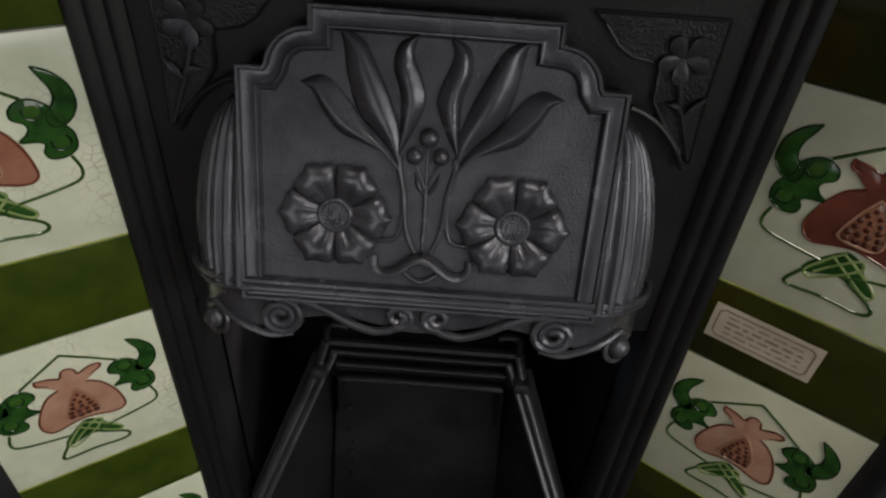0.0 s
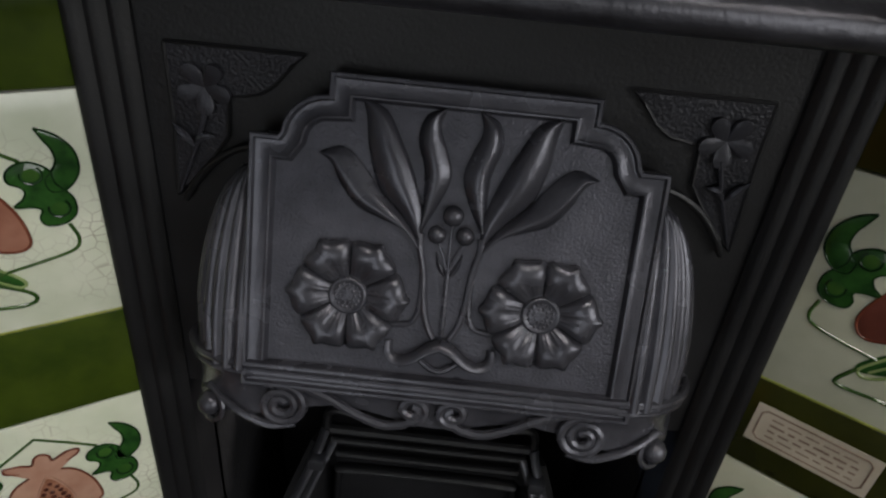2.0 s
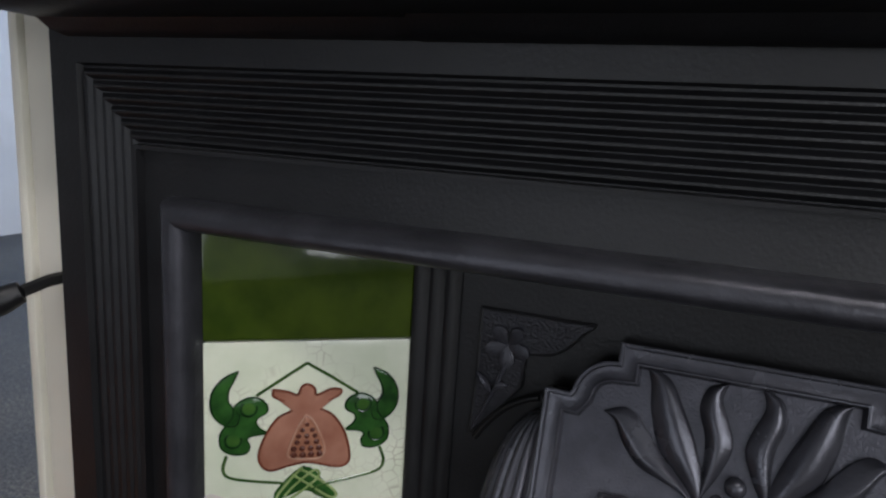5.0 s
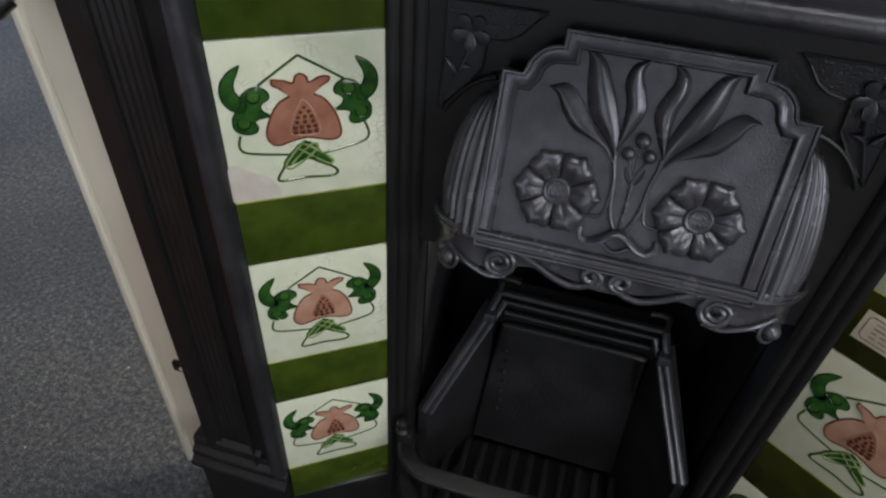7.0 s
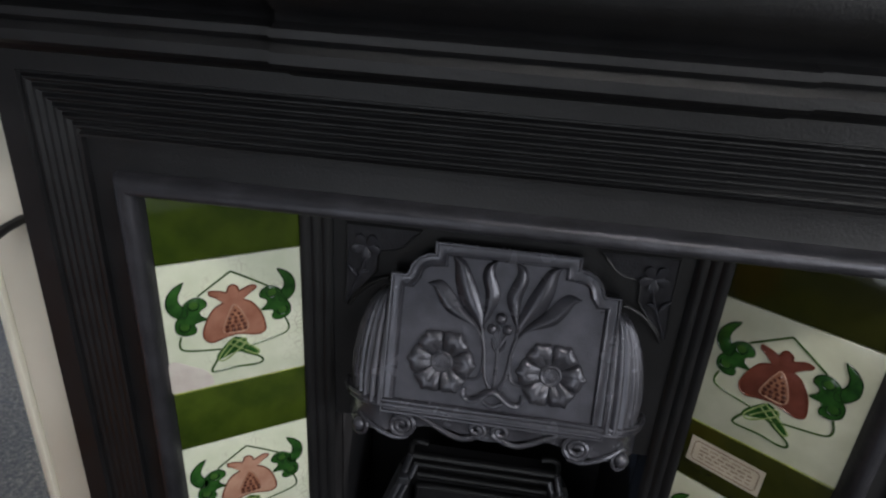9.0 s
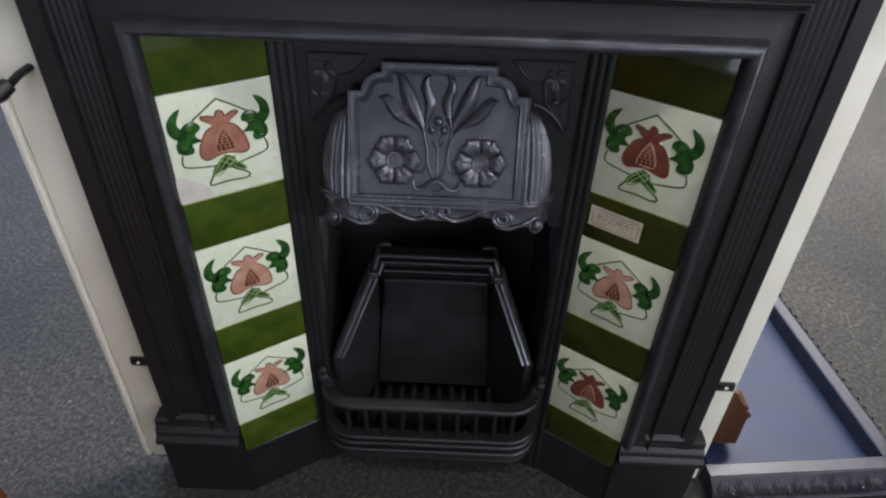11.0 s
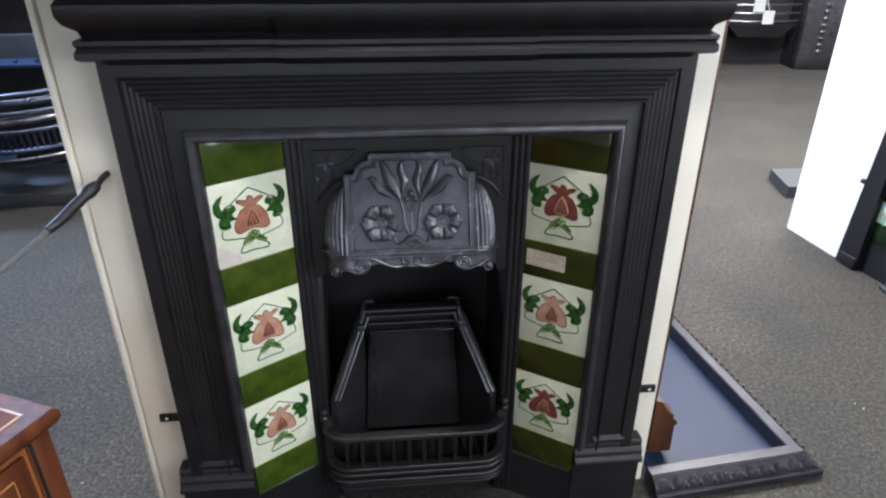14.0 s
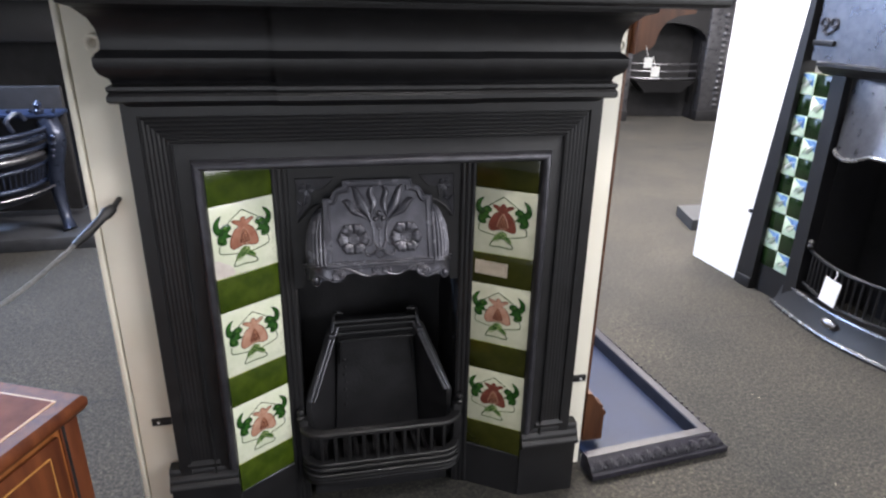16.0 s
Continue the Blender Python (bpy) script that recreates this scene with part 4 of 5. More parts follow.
def bow(half, front, back_y, z, r, n=8):
    """A rail that comes forward from both sides with rounded corners."""
    pts = [(-half, back_y, z)]
    for k in range(n + 1):
        a = math.pi + (math.pi / 2) * k / n
        pts.append((-half + r + r * math.cos(a), front + r + r * math.sin(a), z))
    return pts + [(-x, y, zz) for x, y, zz in pts[::-1]]


def flat_rail(line, half_w, half_h):
    """A flat bar along a level line."""
    rings = []
    pts = [Vector(p) for p in line]
    for i, p in enumerate(pts):
        t = (pts[min(i + 1, len(pts) - 1)] - pts[max(i - 1, 0)]).normalized()
        sd = Vector((t.y, -t.x, 0))
        b = min(half_w, half_h) * 0.5
        rings.append([p + sd * a + Vector((0, 0, c)) for a, c in ((-half_w, -half_h + b), (-half_w + b, -half_h), (half_w - b, -half_h), (half_w, -half_h + b), (half_w, half_h - b), (half_w - b, half_h), (-half_w + b, half_h), (-half_w, half_h - b))])
    return skin(bmesh.new(), rings, True)


G_FRONT = 0.034
part("top_rail", flat_rail(bow(0.186, G_FRONT, 0.085, 0.230, 0.045), 0.0125, 0.006), IRON, grate, "flat bowed top rail")
for fwd, z, hw, hh in ((0.0, 0.146, 0.0115, 0.005), (-0.003, 0.133, 0.011, 0.0055), (-0.007, 0.118, 0.011, 0.006), (-0.002, 0.104, 0.011, 0.005), (0.0, 0.092, 0.010, 0.005)):
    part("bottom_rail", flat_rail(bow(0.187, G_FRONT + fwd, 0.085, z, 0.045), hw, hh), IRON, grate)
for k in range(10):
    x = -0.1485 + 0.033 * k
    yb = G_FRONT + (0.006 if abs(x) > 0.14 else 0.0)
    part("front_bar", box(x - 0.0034, x + 0.0034, yb - 0.004, yb + 0.007, 0.148, 0.227, 0.001), IRON, grate)
for k in range(12):
    x = -0.14 + 0.28 * k / 11
    part("bottom_bar", box(x - 0.005, x + 0.005, G_FRONT + 0.012, 0.185, 0.100, 0.112, 0.002), SOOT, grate)
for s in (-1, 1):
    part("knob", lathe([(0.001, 0), (0.009, 0.001), (0.010, 0.008), (0.006, 0.012), (0.008, 0.016), (0.009, 0.022), (0.006, 0.028), (0.001, 0.030)], 14, pose(s * 0.193, 0.072, 0.251)), IRON, grate)
    part("side_post", box(min(s * 0.178, s * 0.198), max(s * 0.178, s * 0.198), 0.066, 0.088, 0.08, 0.252, 0.003), IRON, grate)
part("ash_front", box(-0.17, 0.17, 0.100, 0.108, 0.0, 0.095), SOOT, grate)


# ---------------------------------------------------------------- what the fireplace stands against
board = thing("display_board", "cream-painted backing board that carries the fireplace", "display board")
part("side_panel", box(-0.5385, -0.40, 0.0405, 0.075, 0.045, 1.178, 0.002), CREAM, board)
part("side_panel", box(0.40, 0.516, 0.0405, 0.075, 0.045, 1.178, 0.002), CREAM, board)
part("top_panel", box(-0.3995, 0.3995, 0.057, 0.075, 1.02, 1.178), CREAM, board)
part("edge_lip", box(-0.5525, -0.5420, 0.037, 0.085, 0.045, 1.178, 0.003), CREAM, board)
for x in (-0.50, 0.46):
    part("foot", box(x, x + 0.04, 0.0755, 0.30, 0.0, 0.05), SOOT, board)
part("ring_lug", tube([(-0.488 + 0.011 * math.cos(a), 0.016, 1.108 + 0.011 * math.sin(a)) for a in (2 * math.pi * k / 18 for k in range(19))], 0.0045, 8), CREAM, board)
part("ring_lug", tube([(0.488 + 0.011 * math.cos(a), 0.016, 1.108 + 0.011 * math.sin(a)) for a in (2 * math.pi * k / 18 for k in range(19))], 0.0045, 8), CREAM, board)
for s, x in ((-1, -0.489), (1, 0.489)):
    lug = thing("fixing_lug", "small black iron lug with a screw hole, fixed to the board", "bracket", "fixing lugs beside the fireplace", m=pose(x, 0.0395, 0.312))
    part("plate", box(-0.020, 0.020, -0.006, 0.001, -0.0085, 0.0085, 0.0015), IRON, lug)
    part("screw", lathe([(0.0005, 0), (0.0032, 0.0002), (0.0030, 0.0012), (0.0005, 0.0016)], 12, pose(s * 0.006, -0.006, 0, 90)), CARD, lug)

# ---------------------------------------------------------------- iron hearth tray on the floor
tray = thing("hearth_tray", "blue-black iron hearth plate with a leaf-patterned rim, lying on the carpet", "hearth plate", m=pose(0.546, 0.006, 0, 0, 0, 5.9))
TW, TD = 0.432, 0.78
part("base", box(0.03, TW - 0.03, 0.04, TD, 0.008, 0.013), BLUE_STEEL, tray)
rim = [(-0.003, 0.007), (-0.003, 0.021), (0.000, 0.024), (0.006, 0.025), (0.010, 0.036), (0.020, 0.046), (0.030, 0.050), (0.034, 0.056), (0.058, 0.056), (0.061, 0.053), (0.062, 0.030), (0.062, 0.010)]
rings = [[(0.0, y, z) for y, z in rim], [(TW - y, y, z) for y, z in rim], [(TW - y, TD, z) for y, z in rim]]
part("rim", skin(bmesh.new(), rings, True), TRAY_RIM, tray, "moulded rim of the hearth plate")
for k in range(11):
    x = 0.022 + k * 0.0375
    for q, ln in ((-1, 0.8), (-0.5, 0.95), (0, 1.0), (0.5, 0.95), (1, 0.8)):
        pts = [(x + q * 0.004, 0.0075, 0.030), (x + q * 0.011, 0.0075 + 0.010 * ln, 0.030 + 0.013 * ln), (x + q * 0.0165, 0.0075 + 0.021 * ln, 0.030 + 0.0195 * ln)]
        part("rim_leaf", tube(smooth_line(pts, 3), lambda t: 0.0007 + 0.0036 * math.sin(math.pi * min(1, t * 0.9 + 0.1)), 6, 0.8), TRAY_RIM, tray)
    part("rim_bead", ball((x + 0.01875, 0.0075, 0.031), 0.0042, 8), TRAY_RIM, tray)
for k in range(28):
    y = 0.03 + k * 0.0265
    part("rim_boss", ball((TW - 0.016, y, 0.044), 0.0055, 8), TRAY_RIM, tray)
for x, y in ((0.0, 0.0), (TW - 0.045, 0.0), (TW - 0.045, TD - 0.05)):
    part("foot", box(x + 0.003, x + 0.042, y + 0.004, y + 0.045, 0.0, 0.014, 0.003), TRAY_RIM, tray)

# ---------------------------------------------------------------- wooden surround behind the board
wood = thing("wooden_surround", "dark brown varnished wooden fire surround leaning behind the board", "fire surround")
part("upright", box(0.560, 0.576, 0.140, 0.175, 0.032, 1.178, 0.003), WALNUT, wood)
foot = [(0.572, 0.033), (0.630, 0.033), (0.628, 0.110), (0.634, 0.118), (0.630, 0.128), (0.620, 0.134), (0.622, 0.146), (0.610, 0.152), (0.598, 0.168), (0.588, 0.186), (0.572, 0.190)]
part("foot_block", skin(bmesh.new(), [[(x, y, z) for x, z in foot] for y in (0.135, 0.175)], True), WALNUT, wood, "scroll-cut foot block")
corb = [(0.579, 1.178), (0.716, 1.178), (0.714, 1.170), (0.672, 1.164), (0.646, 1.152), (0.632, 1.132), (0.624, 1.104), (0.612, 1.092), (0.596, 1.092), (0.579, 1.084)]
part("corbel", skin(bmesh.new(), [[(x, y, z) for x, z in corb] for y in (0.12, 0.17)], True), WALNUT, wood, "scroll-cut corbel under the shelf")
for x, z in ((0.612, 1.066), (0.632, 1.046)):
    card = thing("price_card", "small blank white price card hanging from the surround", "card", "price cards", m=pose(x, 0.117, z, 0, 0, 0))
    part("sheet", box(-0.010, 0.010, -0.001, 0, -0.011, 0.011), CARD, card)
    part("string", tube([(0, -0.0005, 0.010), (-0.006, -0.0005, 0.024), (-0.008, 0.001, 0.034)], 0.0006, 5), CARD, card)

# ---------------------------------------------------------------- wooden chest in the foreground
chest = thing("chest", "polished mahogany chest with a red leather top and pale inlay", "chest", m=pose(-0.520, -0.234, 0, 0, 0, 155.9))
CH, CX, CY = 0.570, 0.55, 0.50
prof = [(0.0, CH - 0.020), (-0.0, CH - 0.018), (-0.004, CH - 0.012), (-0.004, CH - 0.006), (0.0, CH)]
rings = []
for d, z in ((0.012, CH - 0.030), (0.004, CH - 0.026), (0.0, CH - 0.018), (0.0, CH - 0.006), (0.005, CH)):
    rings.append([(d, d, z), (CX - d, d, z), (CX - d, CY - d, z), (d, CY - d, z)])
part("top", skin(bmesh.new(), rings, True), MAHOGANY, chest, "moulded mahogany top")
bm = bmesh.new()
skin(bm, [[(0.030, 0.030, CH + h), (CX - 0.03, 0.030, CH + h), (CX - 0.03, CY - 0.03, CH + h), (0.030, CY - 0.03, CH + h)] for h in (-0.001, 0.0012)], True)
part("inlay", bm, INLAY, chest, "pale gold inlay border")
part("leather", box(0.0345, CX - 0.0345, 0.0345, CY - 0.0345, CH, CH + 0.0022), LEATHER, chest, "worn red leather inset")
part("body", box(0.016, CX - 0.016, 0.016, CY - 0.016, 0.05, CH - 0.028, 0.003), OAK, chest)
part("plinth", box(0.008, CX - 0.008, 0.008, CY - 0.008, 0.0, 0.06, 0.004), MAHOGANY, chest)
part("stile", box(0.0115, 0.0165, 0.016, 0.052, 0.06, CH - 0.032, 0.001), MAHOGANY, chest)
part("stile_groove", box(0.0100, 0.0118, 0.045, 0.050, 0.06, CH - 0.032), SOOT, chest)
for k in range(3):
    z1 = CH - 0.042 - 0.155 * k
    dr = part("drawer", box(0.0085, 0.0155, 0.060, CY - 0.06, z1 - 0.140, z1, 0.002), MAHOGANY, chest)
    line = [(0.0078, 0.085, z1 - 0.118), (0.0078, CY - 0.085, z1 - 0.118), (0.0078, CY - 0.085, z1 - 0.024), (0.0078, 0.085, z1 - 0.024)]
    part("inlay_line", tube(line + line[:1], 0.0016, 5), INLAY, dr)
    part("handle", tube(smooth_line([(0.008, CY / 2 - 0.04, z1 - 0.06), (-0.006, CY / 2 - 0.035, z1 - 0.072), (-0.008, CY / 2, z1 - 0.082), (-0.006, CY / 2 + 0.035, z1 - 0.072), (0.008, CY / 2 + 0.04, z1 - 0.06)], 4), 0.0028, 8), BRASS, dr, "dull brass drop handle")

# ---------------------------------------------------------------- fire iron and rope hung on the board
iron = thing("barrier_rope", "grey rope with a black iron end hooked on the board", "rope")
part("end_fitting", tube([(-0.497, -0.004, 0.818), (-0.506, -0.016, 0.812), (-0.512, -0.024, 0.806), (-0.524, -0.046, 0.795), (-0.530, -0.056, 0.789), (-0.546, -0.085, 0.777)],
                         lambda t: 0.0085 + 0.004 * math.sin(t * 9) ** 2 - 0.003 * t, 10), IRON, iron, "turned black iron end")
part("cord", tube(smooth_line([(-0.546, -0.085, 0.777), (-0.590, -0.150, 0.745), (-0.635, -0.215, 0.722), (-0.72, -0.33, 0.690), (-0.86, -0.50, 0.665)], 8), 0.0042, 8), ROPE, iron, "grey cord")
part("hook", tube([(-0.497, -0.004, 0.818), (-0.496, 0.016, 0.822), (-0.497, 0.044, 0.822)], 0.005, 8), IRON, iron)
post = thing("rope_post", "black iron post that holds the far end of the rope", "post", m=pose(-0.87, -0.51, 0))
part("base", lathe([(0.001, 0), (0.11, 0), (0.11, 0.008), (0.03, 0.02), (0.001, 0.02)], 24), IRON, post)
part("pole", tube([(0, 0, 0.015), (0, 0, 0.68)], 0.012, 10), IRON, post)

# ---------------------------------------------------------------- second tiled fireplace, facing across the aisle
WHITE_M = pose(1.778, 1.147, 0, 0, 0, -85.7)
white = thing("white_board", "plain white display panel standing on the carpet", "display board", m=WHITE_M)
part("sheet", skin(bmesh.new(), [[(-0.305, y, 0.0), (0.01, y, 0.0), (0.125, y, 1.35), (-0.300, y, 1.35)] for y in (0.0, 0.05)], True), WHITE, white)
part("edge", box(-0.316, -0.3055, 0.003, 0.05, 0.0, 1.34), WHITE, white)
fp2 = thing("tiled_fireplace", "black iron fireplace with small checkered picture tiles", "fireplace", m=WHITE_M)
part("jamb", skin(bmesh.new(), [[(0.004, y, 0.0), (0.106, y, 0.0), (0.140, y, 1.35), (0.120, y, 1.35)] for y in (-0.012, 0.06)], True), IRON, fp2)
part("jamb_foot", box(0.02, 0.105, -0.020, 0.02, 0.0, 0.05, 0.004), IRON, fp2)
part("lug", box(0.014, 0.036, -0.018, -0.002, 0.335, 0.352, 0.003), IRON, fp2)
part("under_panel", box(0.107, 0.30, 0.016, 0.05, 0.0, 0.128), IRON, fp2)
part("tile_backing", box(0.107, 0.276, 0.018, 0.05, 0.128, 0.952), GROUT, fp2)
SKY_GLAZE = varied("sky_blue_glaze", (0.04, 0.11, 0.30), (0.20, 0.36, 0.58), 60, 0.14)
DARKGREEN = varied("dark_green_glaze", (0.003, 0.009, 0.003), (0.010, 0.026, 0.007), 30, 0.12)
PALE = varied("pale_green_glaze", (0.42, 0.58, 0.40), (0.62, 0.72, 0.60), 30, 0.14)
for r in range(10):
    for c in range(2):
        z1 = 0.950 - r * 0.0822
        x0 = 0.110 + c * 0.0825
        pic = (r + c) % 2 == 0
        t2 = part("small_tile", box(x0, x0 + 0.0808, 0.012, 0.019, z1 - 0.0808, z1, 0.001), PALE if pic else DARKGREEN, fp2)
        if pic:
            mx, mz = x0 + 0.040, z1 - 0.037
            sky_bm = skin(bmesh.new(), [[(mx - 0.034, y, mz + 0.034), (mx + 0.034, y, mz + 0.034), (mx + 0.034, y, mz - 0.014), (mx + 0.012, y, mz + 0.002), (mx - 0.012, y, mz + 0.022)] for y in (0.0112, 0.0125)], True)
            part("painted_sky", sky_bm, SKY_GLAZE, t2)
            for q, mat in ((-1.5, LEAF_GLAZE), (-0.7, CARD), (0.0, CARD), (0.7, CARD), (1.5, LEAF_GLAZE)):
                part("painted_petal", tube([(mx - 0.016 + q * 0.008, 0.0108, mz - 0.026), (mx + q * 0.011, 0.0106, mz - 0.004), (mx + 0.020 + q * 0.006, 0.0108, mz + 0.016 - abs(q) * 0.004)], lambda t: 0.0006 + 0.0022 * math.sin(math.pi * t), 6, 0.5), mat, t2)
part("inner_jamb", skin(bmesh.new(), [[(0.277, y, 0.0), (0.338, y, 0.0), (0.338, y, 0.965), (0.277, y, 0.965)] for y in (-0.004, 0.06)], True), IRON, fp2)
part("inner_jamb", box(0.86, 0.92, -0.004, 0.06, 0.0, 0.965), IRON, fp2)
cor2 = [(0.06, 0.955), (0.0, 0.955), (-0.030, 0.968), (-0.040, 0.982), (-0.050, 0.988), (-0.050, 0.998), (0.06, 0.998)]
part("cornice", run(cor2, 0.235, 0.95), IRON, fp2)
part("upper_plate", box(0.150, 1.0, 0.010, 0.05, 0.999, 1.40), POLISHED, fp2)
for s in (-1, 1):
    curl = [(0.200 + s * (0.022 + (0.020 - 0.012 * k / 20) * math.cos(a)), 0.006, 1.135 + (0.024 - 0.014 * k / 20) * math.sin(a)) for k in range(21) for a in (math.radians(-90) + s * math.radians(430) * k / 20,)]
    part("ornament", tube(curl, 0.0038, 7), IRON_RELIEF, fp2)
part("ornament", tube([(0.178, 0.006, 1.108), (0.200, 0.004, 1.096), (0.222, 0.006, 1.108)], 0.004, 7), IRON_RELIEF, fp2)
part("ornament_rail", box(0.150, 0.245, -0.004, 0.012, 1.055, 1.075, 0.003), IRON, fp2)
rings = []
for i in range(25):
    a = i / 24
    x = 0.340 + 0.52 * a
    bulge = 0.085 * math.sin(math.pi * a) ** 0.6
    low = 0.690 - 0.030 * math.sin(math.pi * min(1, a * 2.4)) + 0.02 * math.sin(math.pi * a)
    rings.append([(x, 0.03 - bulge * b, low + (0.950 - low) * (1 - b) ** 0.8) for b in (0.0, 0.25, 0.5, 0.75, 0.9, 1.0)])
part("canopy", skin(bmesh.new(), rings), POLISHED, fp2, "bulging burnished iron canopy", smooth=60)
part("canopy_lip", tube([(r[-1][0], r[-1][1] - 0.003, r[-1][2]) for r in rings], 0.008, 8), BRIGHT, fp2, "bright rolled lip of the canopy")
for b in ((0.335, 0.865, 0.30, 0.32), (0.334, 0.340, 0.06, 0.31), (0.858, 0.864, 0.06, 0.31)):
    part("firebox_plate", box(*b, 0.0, 0.96), SOOT, fp2)
for z, r in ((0.275, 0.007), (0.135, 0.007)):
    part("grate_rail", tube([(0.350 + 0.50 * k / 12, 0.02 - 0.07 * math.sin(math.pi * k / 12), z) for k in range(13)], r, 8), IRON, fp2)
for k in range(1, 18):
    a = k / 18
    part("grate_bar", tube([(0.350 + 0.50 * a, 0.02 - 0.07 * math.sin(math.pi * a), z) for z in (0.135, 0.275)], 0.0045, 6), IRON, fp2)
part("grate_knob", lathe([(0.001, 0), (0.012, 0.001), (0.016, 0.012), (0.010, 0.022), (0.014, 0.03), (0.001, 0.042)], 12, pose(0.352, 0.01, 0.285)), IRON, fp2)
h2 = [[(0.250 + 0.65 * k / 16, 0.04, 0.0), (0.250 + 0.65 * k / 16, -0.02 - 0.05 * math.sin(math.pi * k / 16), 0.0), (0.250 + 0.65 * k / 16, -0.02 - 0.05 * math.sin(math.pi * k / 16), 0.012),
       (0.254 + 0.642 * k / 16, -0.005 - 0.05 * math.sin(math.pi * k / 16), 0.030), (0.262 + 0.626 * k / 16, 0.010 - 0.05 * math.sin(math.pi * k / 16), 0.085), (0.264 + 0.624 * k / 16, 0.016 - 0.05 * math.sin(math.pi * k / 16), 0.098), (0.266 + 0.62 * k / 16, 0.04, 0.098)] for k in range(17)]
part("hearth_fender", skin(bmesh.new(), h2, True), IRON, fp2, "curved iron fender with bright edges")
for j, r in ((2, 0.008), (5, 0.007)):
    part("bright_edge", tube([row[j] for row in h2], r, 8), BRIGHT, fp2, "bright polished steel edge")
knob_bm = ball((0, 0, 0), 0.026, 16)
knob_bm.transform(Matrix.Translation((0.568, -0.060, 0.066)) @ Matrix.Diagonal((1.35, 0.55, 0.75, 1.0)))
part("fender_knob", knob_bm, BRIGHT, fp2, "oval burnished boss on the fender", smooth=60)
tag2 = thing("price_card", "blank white price card tied to the grate rail", "card", "price cards", m=WHITE_M @ pose(0.556, -0.075, 0.20, 0, 6, 0))
part("sheet", box(-0.036, 0.036, -0.001, 0.0, -0.055, 0.045), CARD, tag2)
part("string", tube([(0, -0.001, 0.045), (0.008, -0.002, 0.07), (0.0, -0.002, 0.085)], 0.0025, 6), CARD, tag2)

slab = thing("stone_slab", "dark blue-grey slab lying on the carpet", "slab", m=pose(1.957, 1.80, 0, 0, 0, 0))
part("block", skin(bmesh.new(), [[(0, 0, z), (0.5, 0.0, z), (0.5, 0.27, z), (0.066, 0.27, z)] for z in (0.0, 0.006, 0.058, 0.062)], True), SLATE, slab)


# ---------------------------------------------------------------- fireplaces at the far end
def far_fireplace(m):
    t = thing("arched_fireplace", "dark iron arched fireplace at the far end of the showroom", "fireplace", "fireplaces at the far end", m=m)
    for s in (-1, 1):
        part("jamb", box(min(s * 0.24, s * 0.46), max(s * 0.24, s * 0.46), -0.05, 0.10, 0.0, 1.15, 0.006), POLISHED, t)
        part("jamb_foot", box(min(s * 0.235, s * 0.465), max(s * 0.235, s * 0.465), -0.06, 0.10, 0.0, 0.10, 0.004), IRON, t)
        for k in range(16):
            part("boss", ball((s * 0.35, -0.052, 0.16 + 0.058 * k), 0.020, 8), POLISHED, t)
    rings = []
    for k in range(17):
        a = math.pi * k / 16
        rings.append([(-0.24 * math.cos(a), y, z) for y, z in ((-0.02, 0.78 + 0.17 * math.sin(a)), (-0.02, 1.15), (0.10, 1.15), (0.10, 0.78 + 0.17 * math.sin(a)))])
    part("arch", skin(bmesh.new(), rings, True), IRON, t)
    part("shelf", box(-0.52, 0.52, -0.12, 0.10, 1.152, 1.19, 0.008), IRON, t)
    for b in ((-0.24, 0.24, 0.28, 0.30), (-0.245, -0.24, 0.1, 0.3), (0.24, 0.245, 0.1, 0.3)):
        part("firebox_plate", box(*b, 0, 1.1), SOOT, t)
    for z in (0.42, 0.49, 0.56):
        part("grate_bar", tube([(-0.22 + 0.44 * k / 10, 0.05 - 0.10 * math.sin(math.pi * k / 10), z) for k in range(11)], 0.010, 7), POLISHED, t)
    part("grate_bowl", skin(bmesh.new(), [[(-0.2 * q, 0.05 - 0.09 * q, z), (0.2 * q, 0.05 - 0.09 * q, z), (0.2 * q, 0.2, z), (-0.2 * q, 0.2, z)] for q, z in ((0.6, 0.28), (1.0, 0.40))], True), IRON, t)
    return t


far = far_fireplace(pose(3.70, 5.25, 0, 0, 0, -6) @ Matrix.Diagonal((1.7, 1.0, 1.08, 1.0)))
copy_thing(far, pose(1.55, 6.3, 0))

# ---------------------------------------------------------------- basket grate and dark fireplaces to the left
basket = thing("basket_grate", "blue-black iron basket grate with bowed bars on shaped legs", "fire grate", m=pose(-1.77, 2.19, 0.05) @ Matrix.Diagonal((1.0, 1.35, 0.9, 1.0)))


def bowed(g, d, z, n=20):
    """A level line bowed forward, half width g and depth d."""
    return [(-g * math.cos(a), 0.06 - d * max(0.0, math.sin(a)) ** 0.85, z) for a in (math.pi * k / n for k in range(n + 1))]


for z, g, d, r in ((0.585, 0.370, 0.36, 0.011), (0.545, 0.362, 0.35, 0.017), (0.490, 0.352, 0.335, 0.012), (0.455, 0.346, 0.325, 0.019), (0.395, 0.338, 0.31, 0.010), (0.290, 0.315, 0.28, 0.013)):
    part("bowed_bar", tube(bowed(g, d, z), r, 10), POLISHED if r > 0.018 else NIGHT_IRON, basket)
for j in range(1, 40):
    a = math.pi * j / 40
    pts = [(-g * math.cos(a), 0.06 - d * math.sin(a) ** 0.85, z) for z, g, d in ((0.290, 0.315, 0.28), (0.395, 0.338, 0.31))]
    part("upright_bar", tube(pts, 0.0045, 5), NIGHT_IRON, basket)
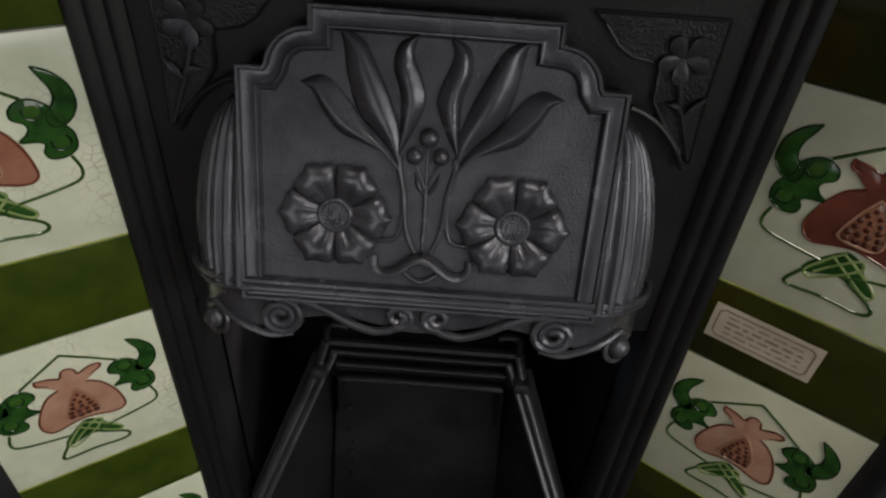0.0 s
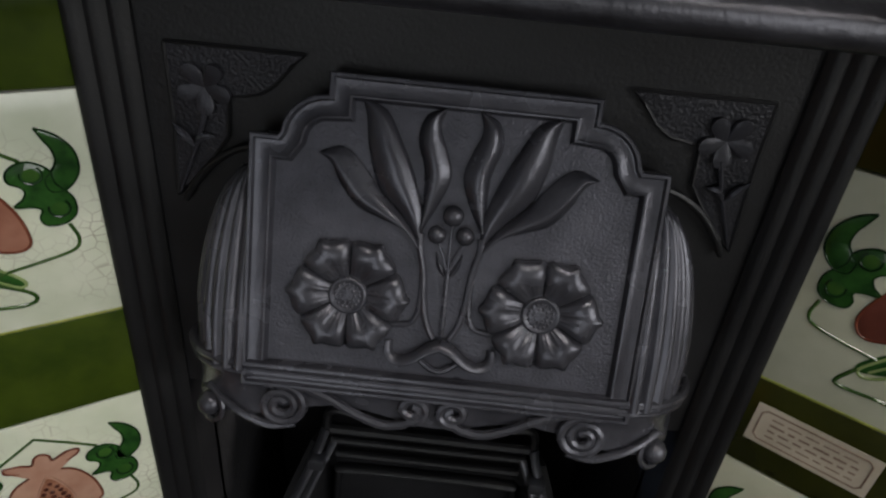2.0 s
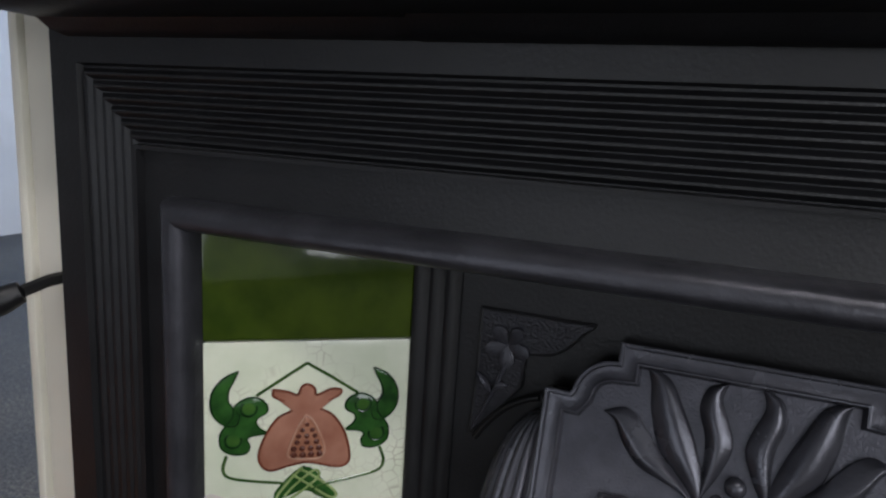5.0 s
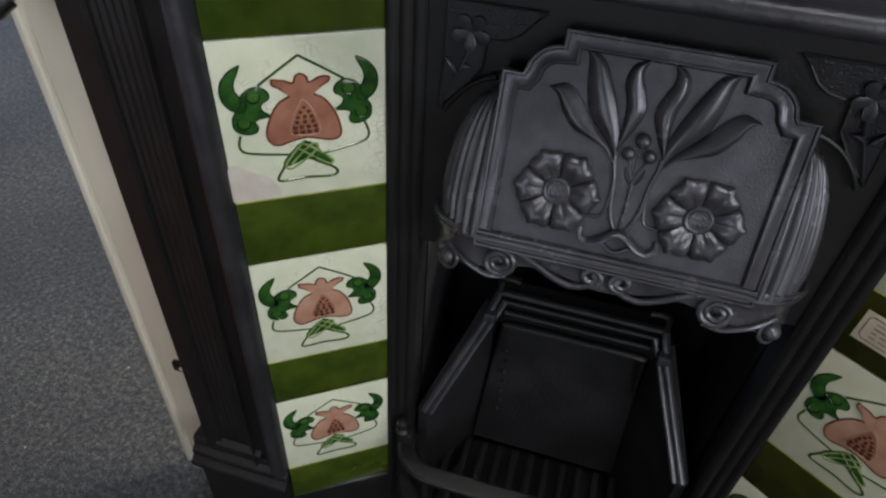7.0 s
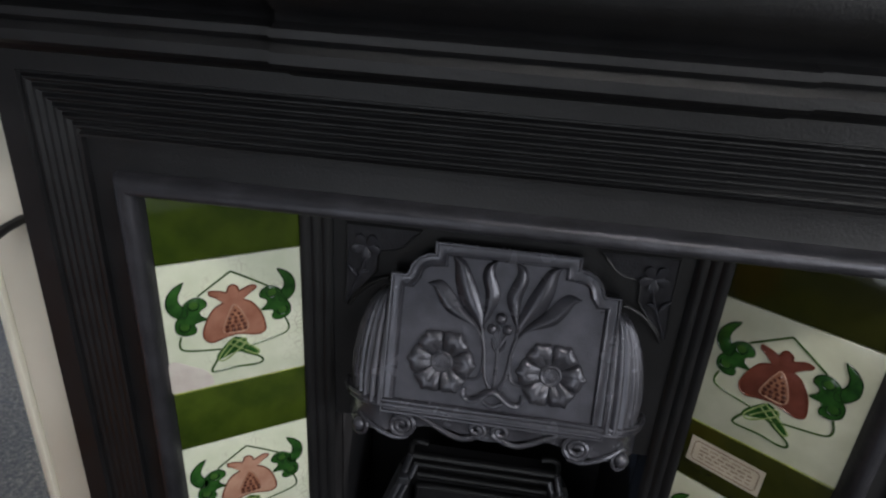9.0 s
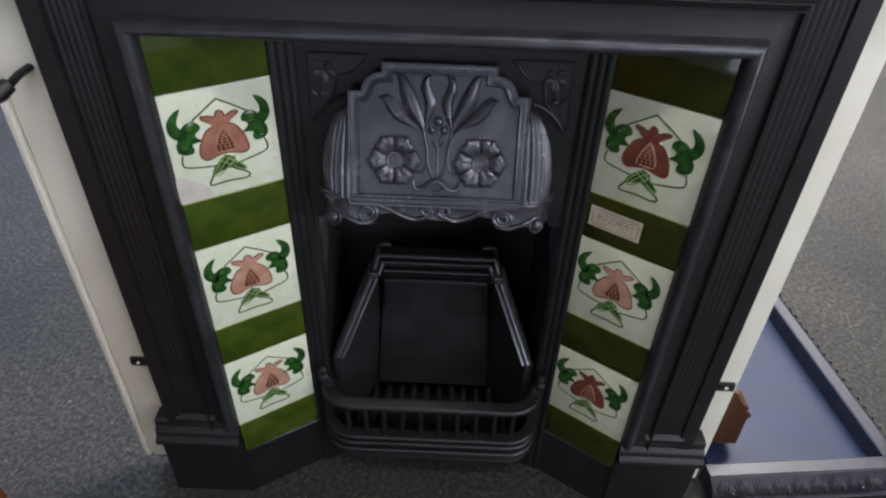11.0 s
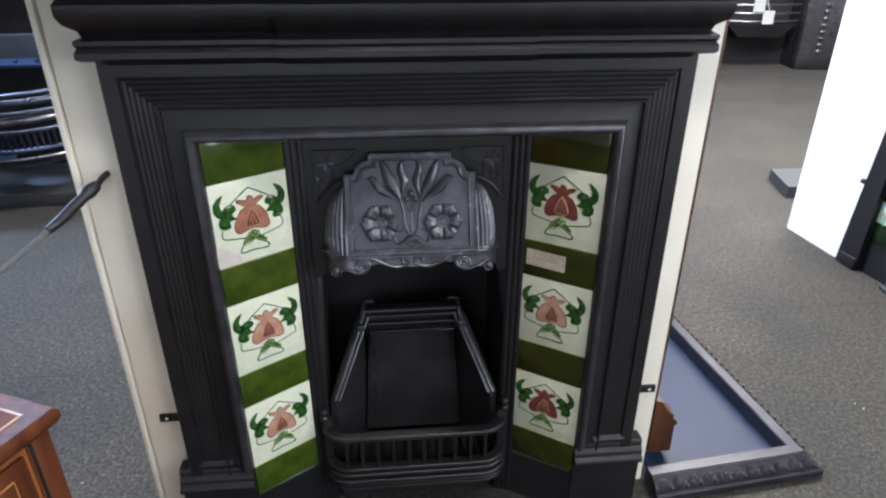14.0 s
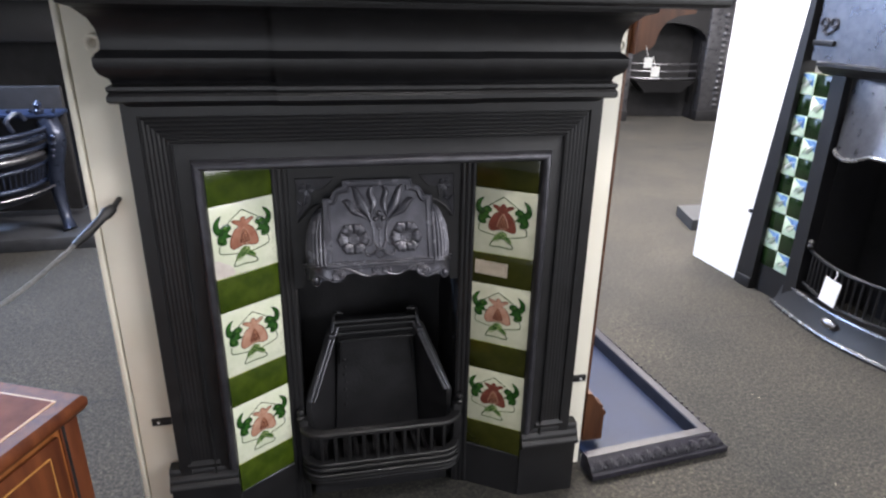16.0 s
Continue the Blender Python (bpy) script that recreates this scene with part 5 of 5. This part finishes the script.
bowl = [[(q * x, 0.06 + q * (y - 0.06), z) for x, y, z in bowed(0.35, 0.32, z)] for q, z in ((0.30, 0.165), (0.65, 0.180), (0.92, 0.225), (1.04, 0.262), (1.05, 0.270), (1.02, 0.272))]
part("ash_bowl", skin(bmesh.new(), bowl), NIGHT_IRON, basket, "shallow iron bowl under the bars", smooth=60)
part("bowl_edge", tube(bowed(0.367, 0.335, 0.268), 0.006, 8), POLISHED, basket, "bright rolled edge of the bowl")
for s in (-1, 1):
    part("leg", tube(smooth_line([(s * 0.36, 0.06, 0.62), (s * 0.40, 0.03, 0.52), (s * 0.37, 0.03, 0.36), (s * 0.36, 0.03, 0.22), (s * 0.38, 0.01, 0.09), (s * 0.41, -0.03, 0.02)], 5), lambda t: 0.046 - 0.026 * t + 0.014 * max(0, t - 0.85) * 6, 10), NIGHT_IRON, basket, "shaped cabriole leg")
    for k in range(4):
        part("leg_boss", ball((s * (0.405 - 0.006 * k), -0.008, 0.54 - 0.035 * k), 0.016 - 0.002 * k, 8), NIGHT_IRON, basket)
    part("finial", lathe([(0.001, 0), (0.02, 0), (0.024, 0.02), (0.012, 0.035), (0.02, 0.05), (0.001, 0.075)], 12, pose(s * 0.34, 0.04, 0.655)), NIGHT_IRON, basket)
    part("corner_scroll", tube(smooth_line([(s * 0.30, -0.13, 0.60), (s * 0.29, -0.14, 0.66), (s * 0.32, -0.10, 0.69), (s * 0.335, -0.08, 0.65)], 5), 0.012, 8), NIGHT_IRON, basket)
part("back_plate", box(-0.40, 0.40, 0.16, 0.19, 0.05, 0.78, 0.01), SOOT, basket)
part("shelf_bar", box(-0.42, 0.42, 0.02, 0.158, 0.635, 0.655, 0.004), BLUE_STEEL, basket)
for k in range(9):
    part("rail_knob", ball((-0.40 + 0.1 * k, 0.05, 0.668), 0.011, 8), NIGHT_IRON, basket)
low = thing("stone_slab", "dark blue-grey hearth slab lying on the carpet under the basket grate", "slab", m=pose(-1.22, 2.04, 0, 0, 0, 2))
part("block", box(-1.15, 0.0, 0.0, 0.50, 0.0, 0.064, 0.004), SLATE, low)
dark = thing("dark_surround", "black iron fire surround standing behind the basket grate", "fireplace", m=pose(-1.75, 2.68, 0, 0, 0, 4))
for s in (-1, 1):
    part("jamb", box(min(s * 0.42, s * 0.66), max(s * 0.42, s * 0.66), -0.06, 0.10, 0, 1.16, 0.008), IRON, dark)
part("lintel", box(-0.66, 0.66, -0.055, 0.10, 0.95, 1.158, 0.008), IRON, dark)
part("shelf", box(-0.74, 0.74, -0.15, 0.10, 1.16, 1.20, 0.008), IRON, dark)
part("opening_back", box(-0.42, 0.42, 0.09, 0.11, 0.0, 0.95), SOOT, dark)
copy_thing(dark, pose(-3.3, 3.4, 0, 0, 0, 12))
copy_thing(dark, pose(-0.4, 4.6, 0, 0, 0, 0))

# ---------------------------------------------------------------- carpet seams and grit
for x0, x1, y in ((-4.4, -0.58, 0.63), (1.0, 5.9, 0.80)):
    tagged(part("carpet_seam", box(x0, x1, y - 0.0014, y + 0.0014, -0.001, 0.0006), SOOT, smooth=0), "thin dark seam between carpet strips", "seam", kind="structure")
random.seed(3)
bm = bmesh.new()
for k in range(45):
    x, y = random.uniform(-0.9, 1.6), random.uniform(-0.5, 0.3)
    if -0.6 < x < 1.05 and y > -0.02:
        continue
    r = random.uniform(0.0004, 0.0012)
    add_box(bm, x - r, x + r, y - r * random.uniform(0.5, 1.5), y + r, 0.0, r * 1.2)
tagged(part("grit", bm, PAPER, smooth=0), "pale specks of plaster grit on the carpet", "grit", kind="stuff")
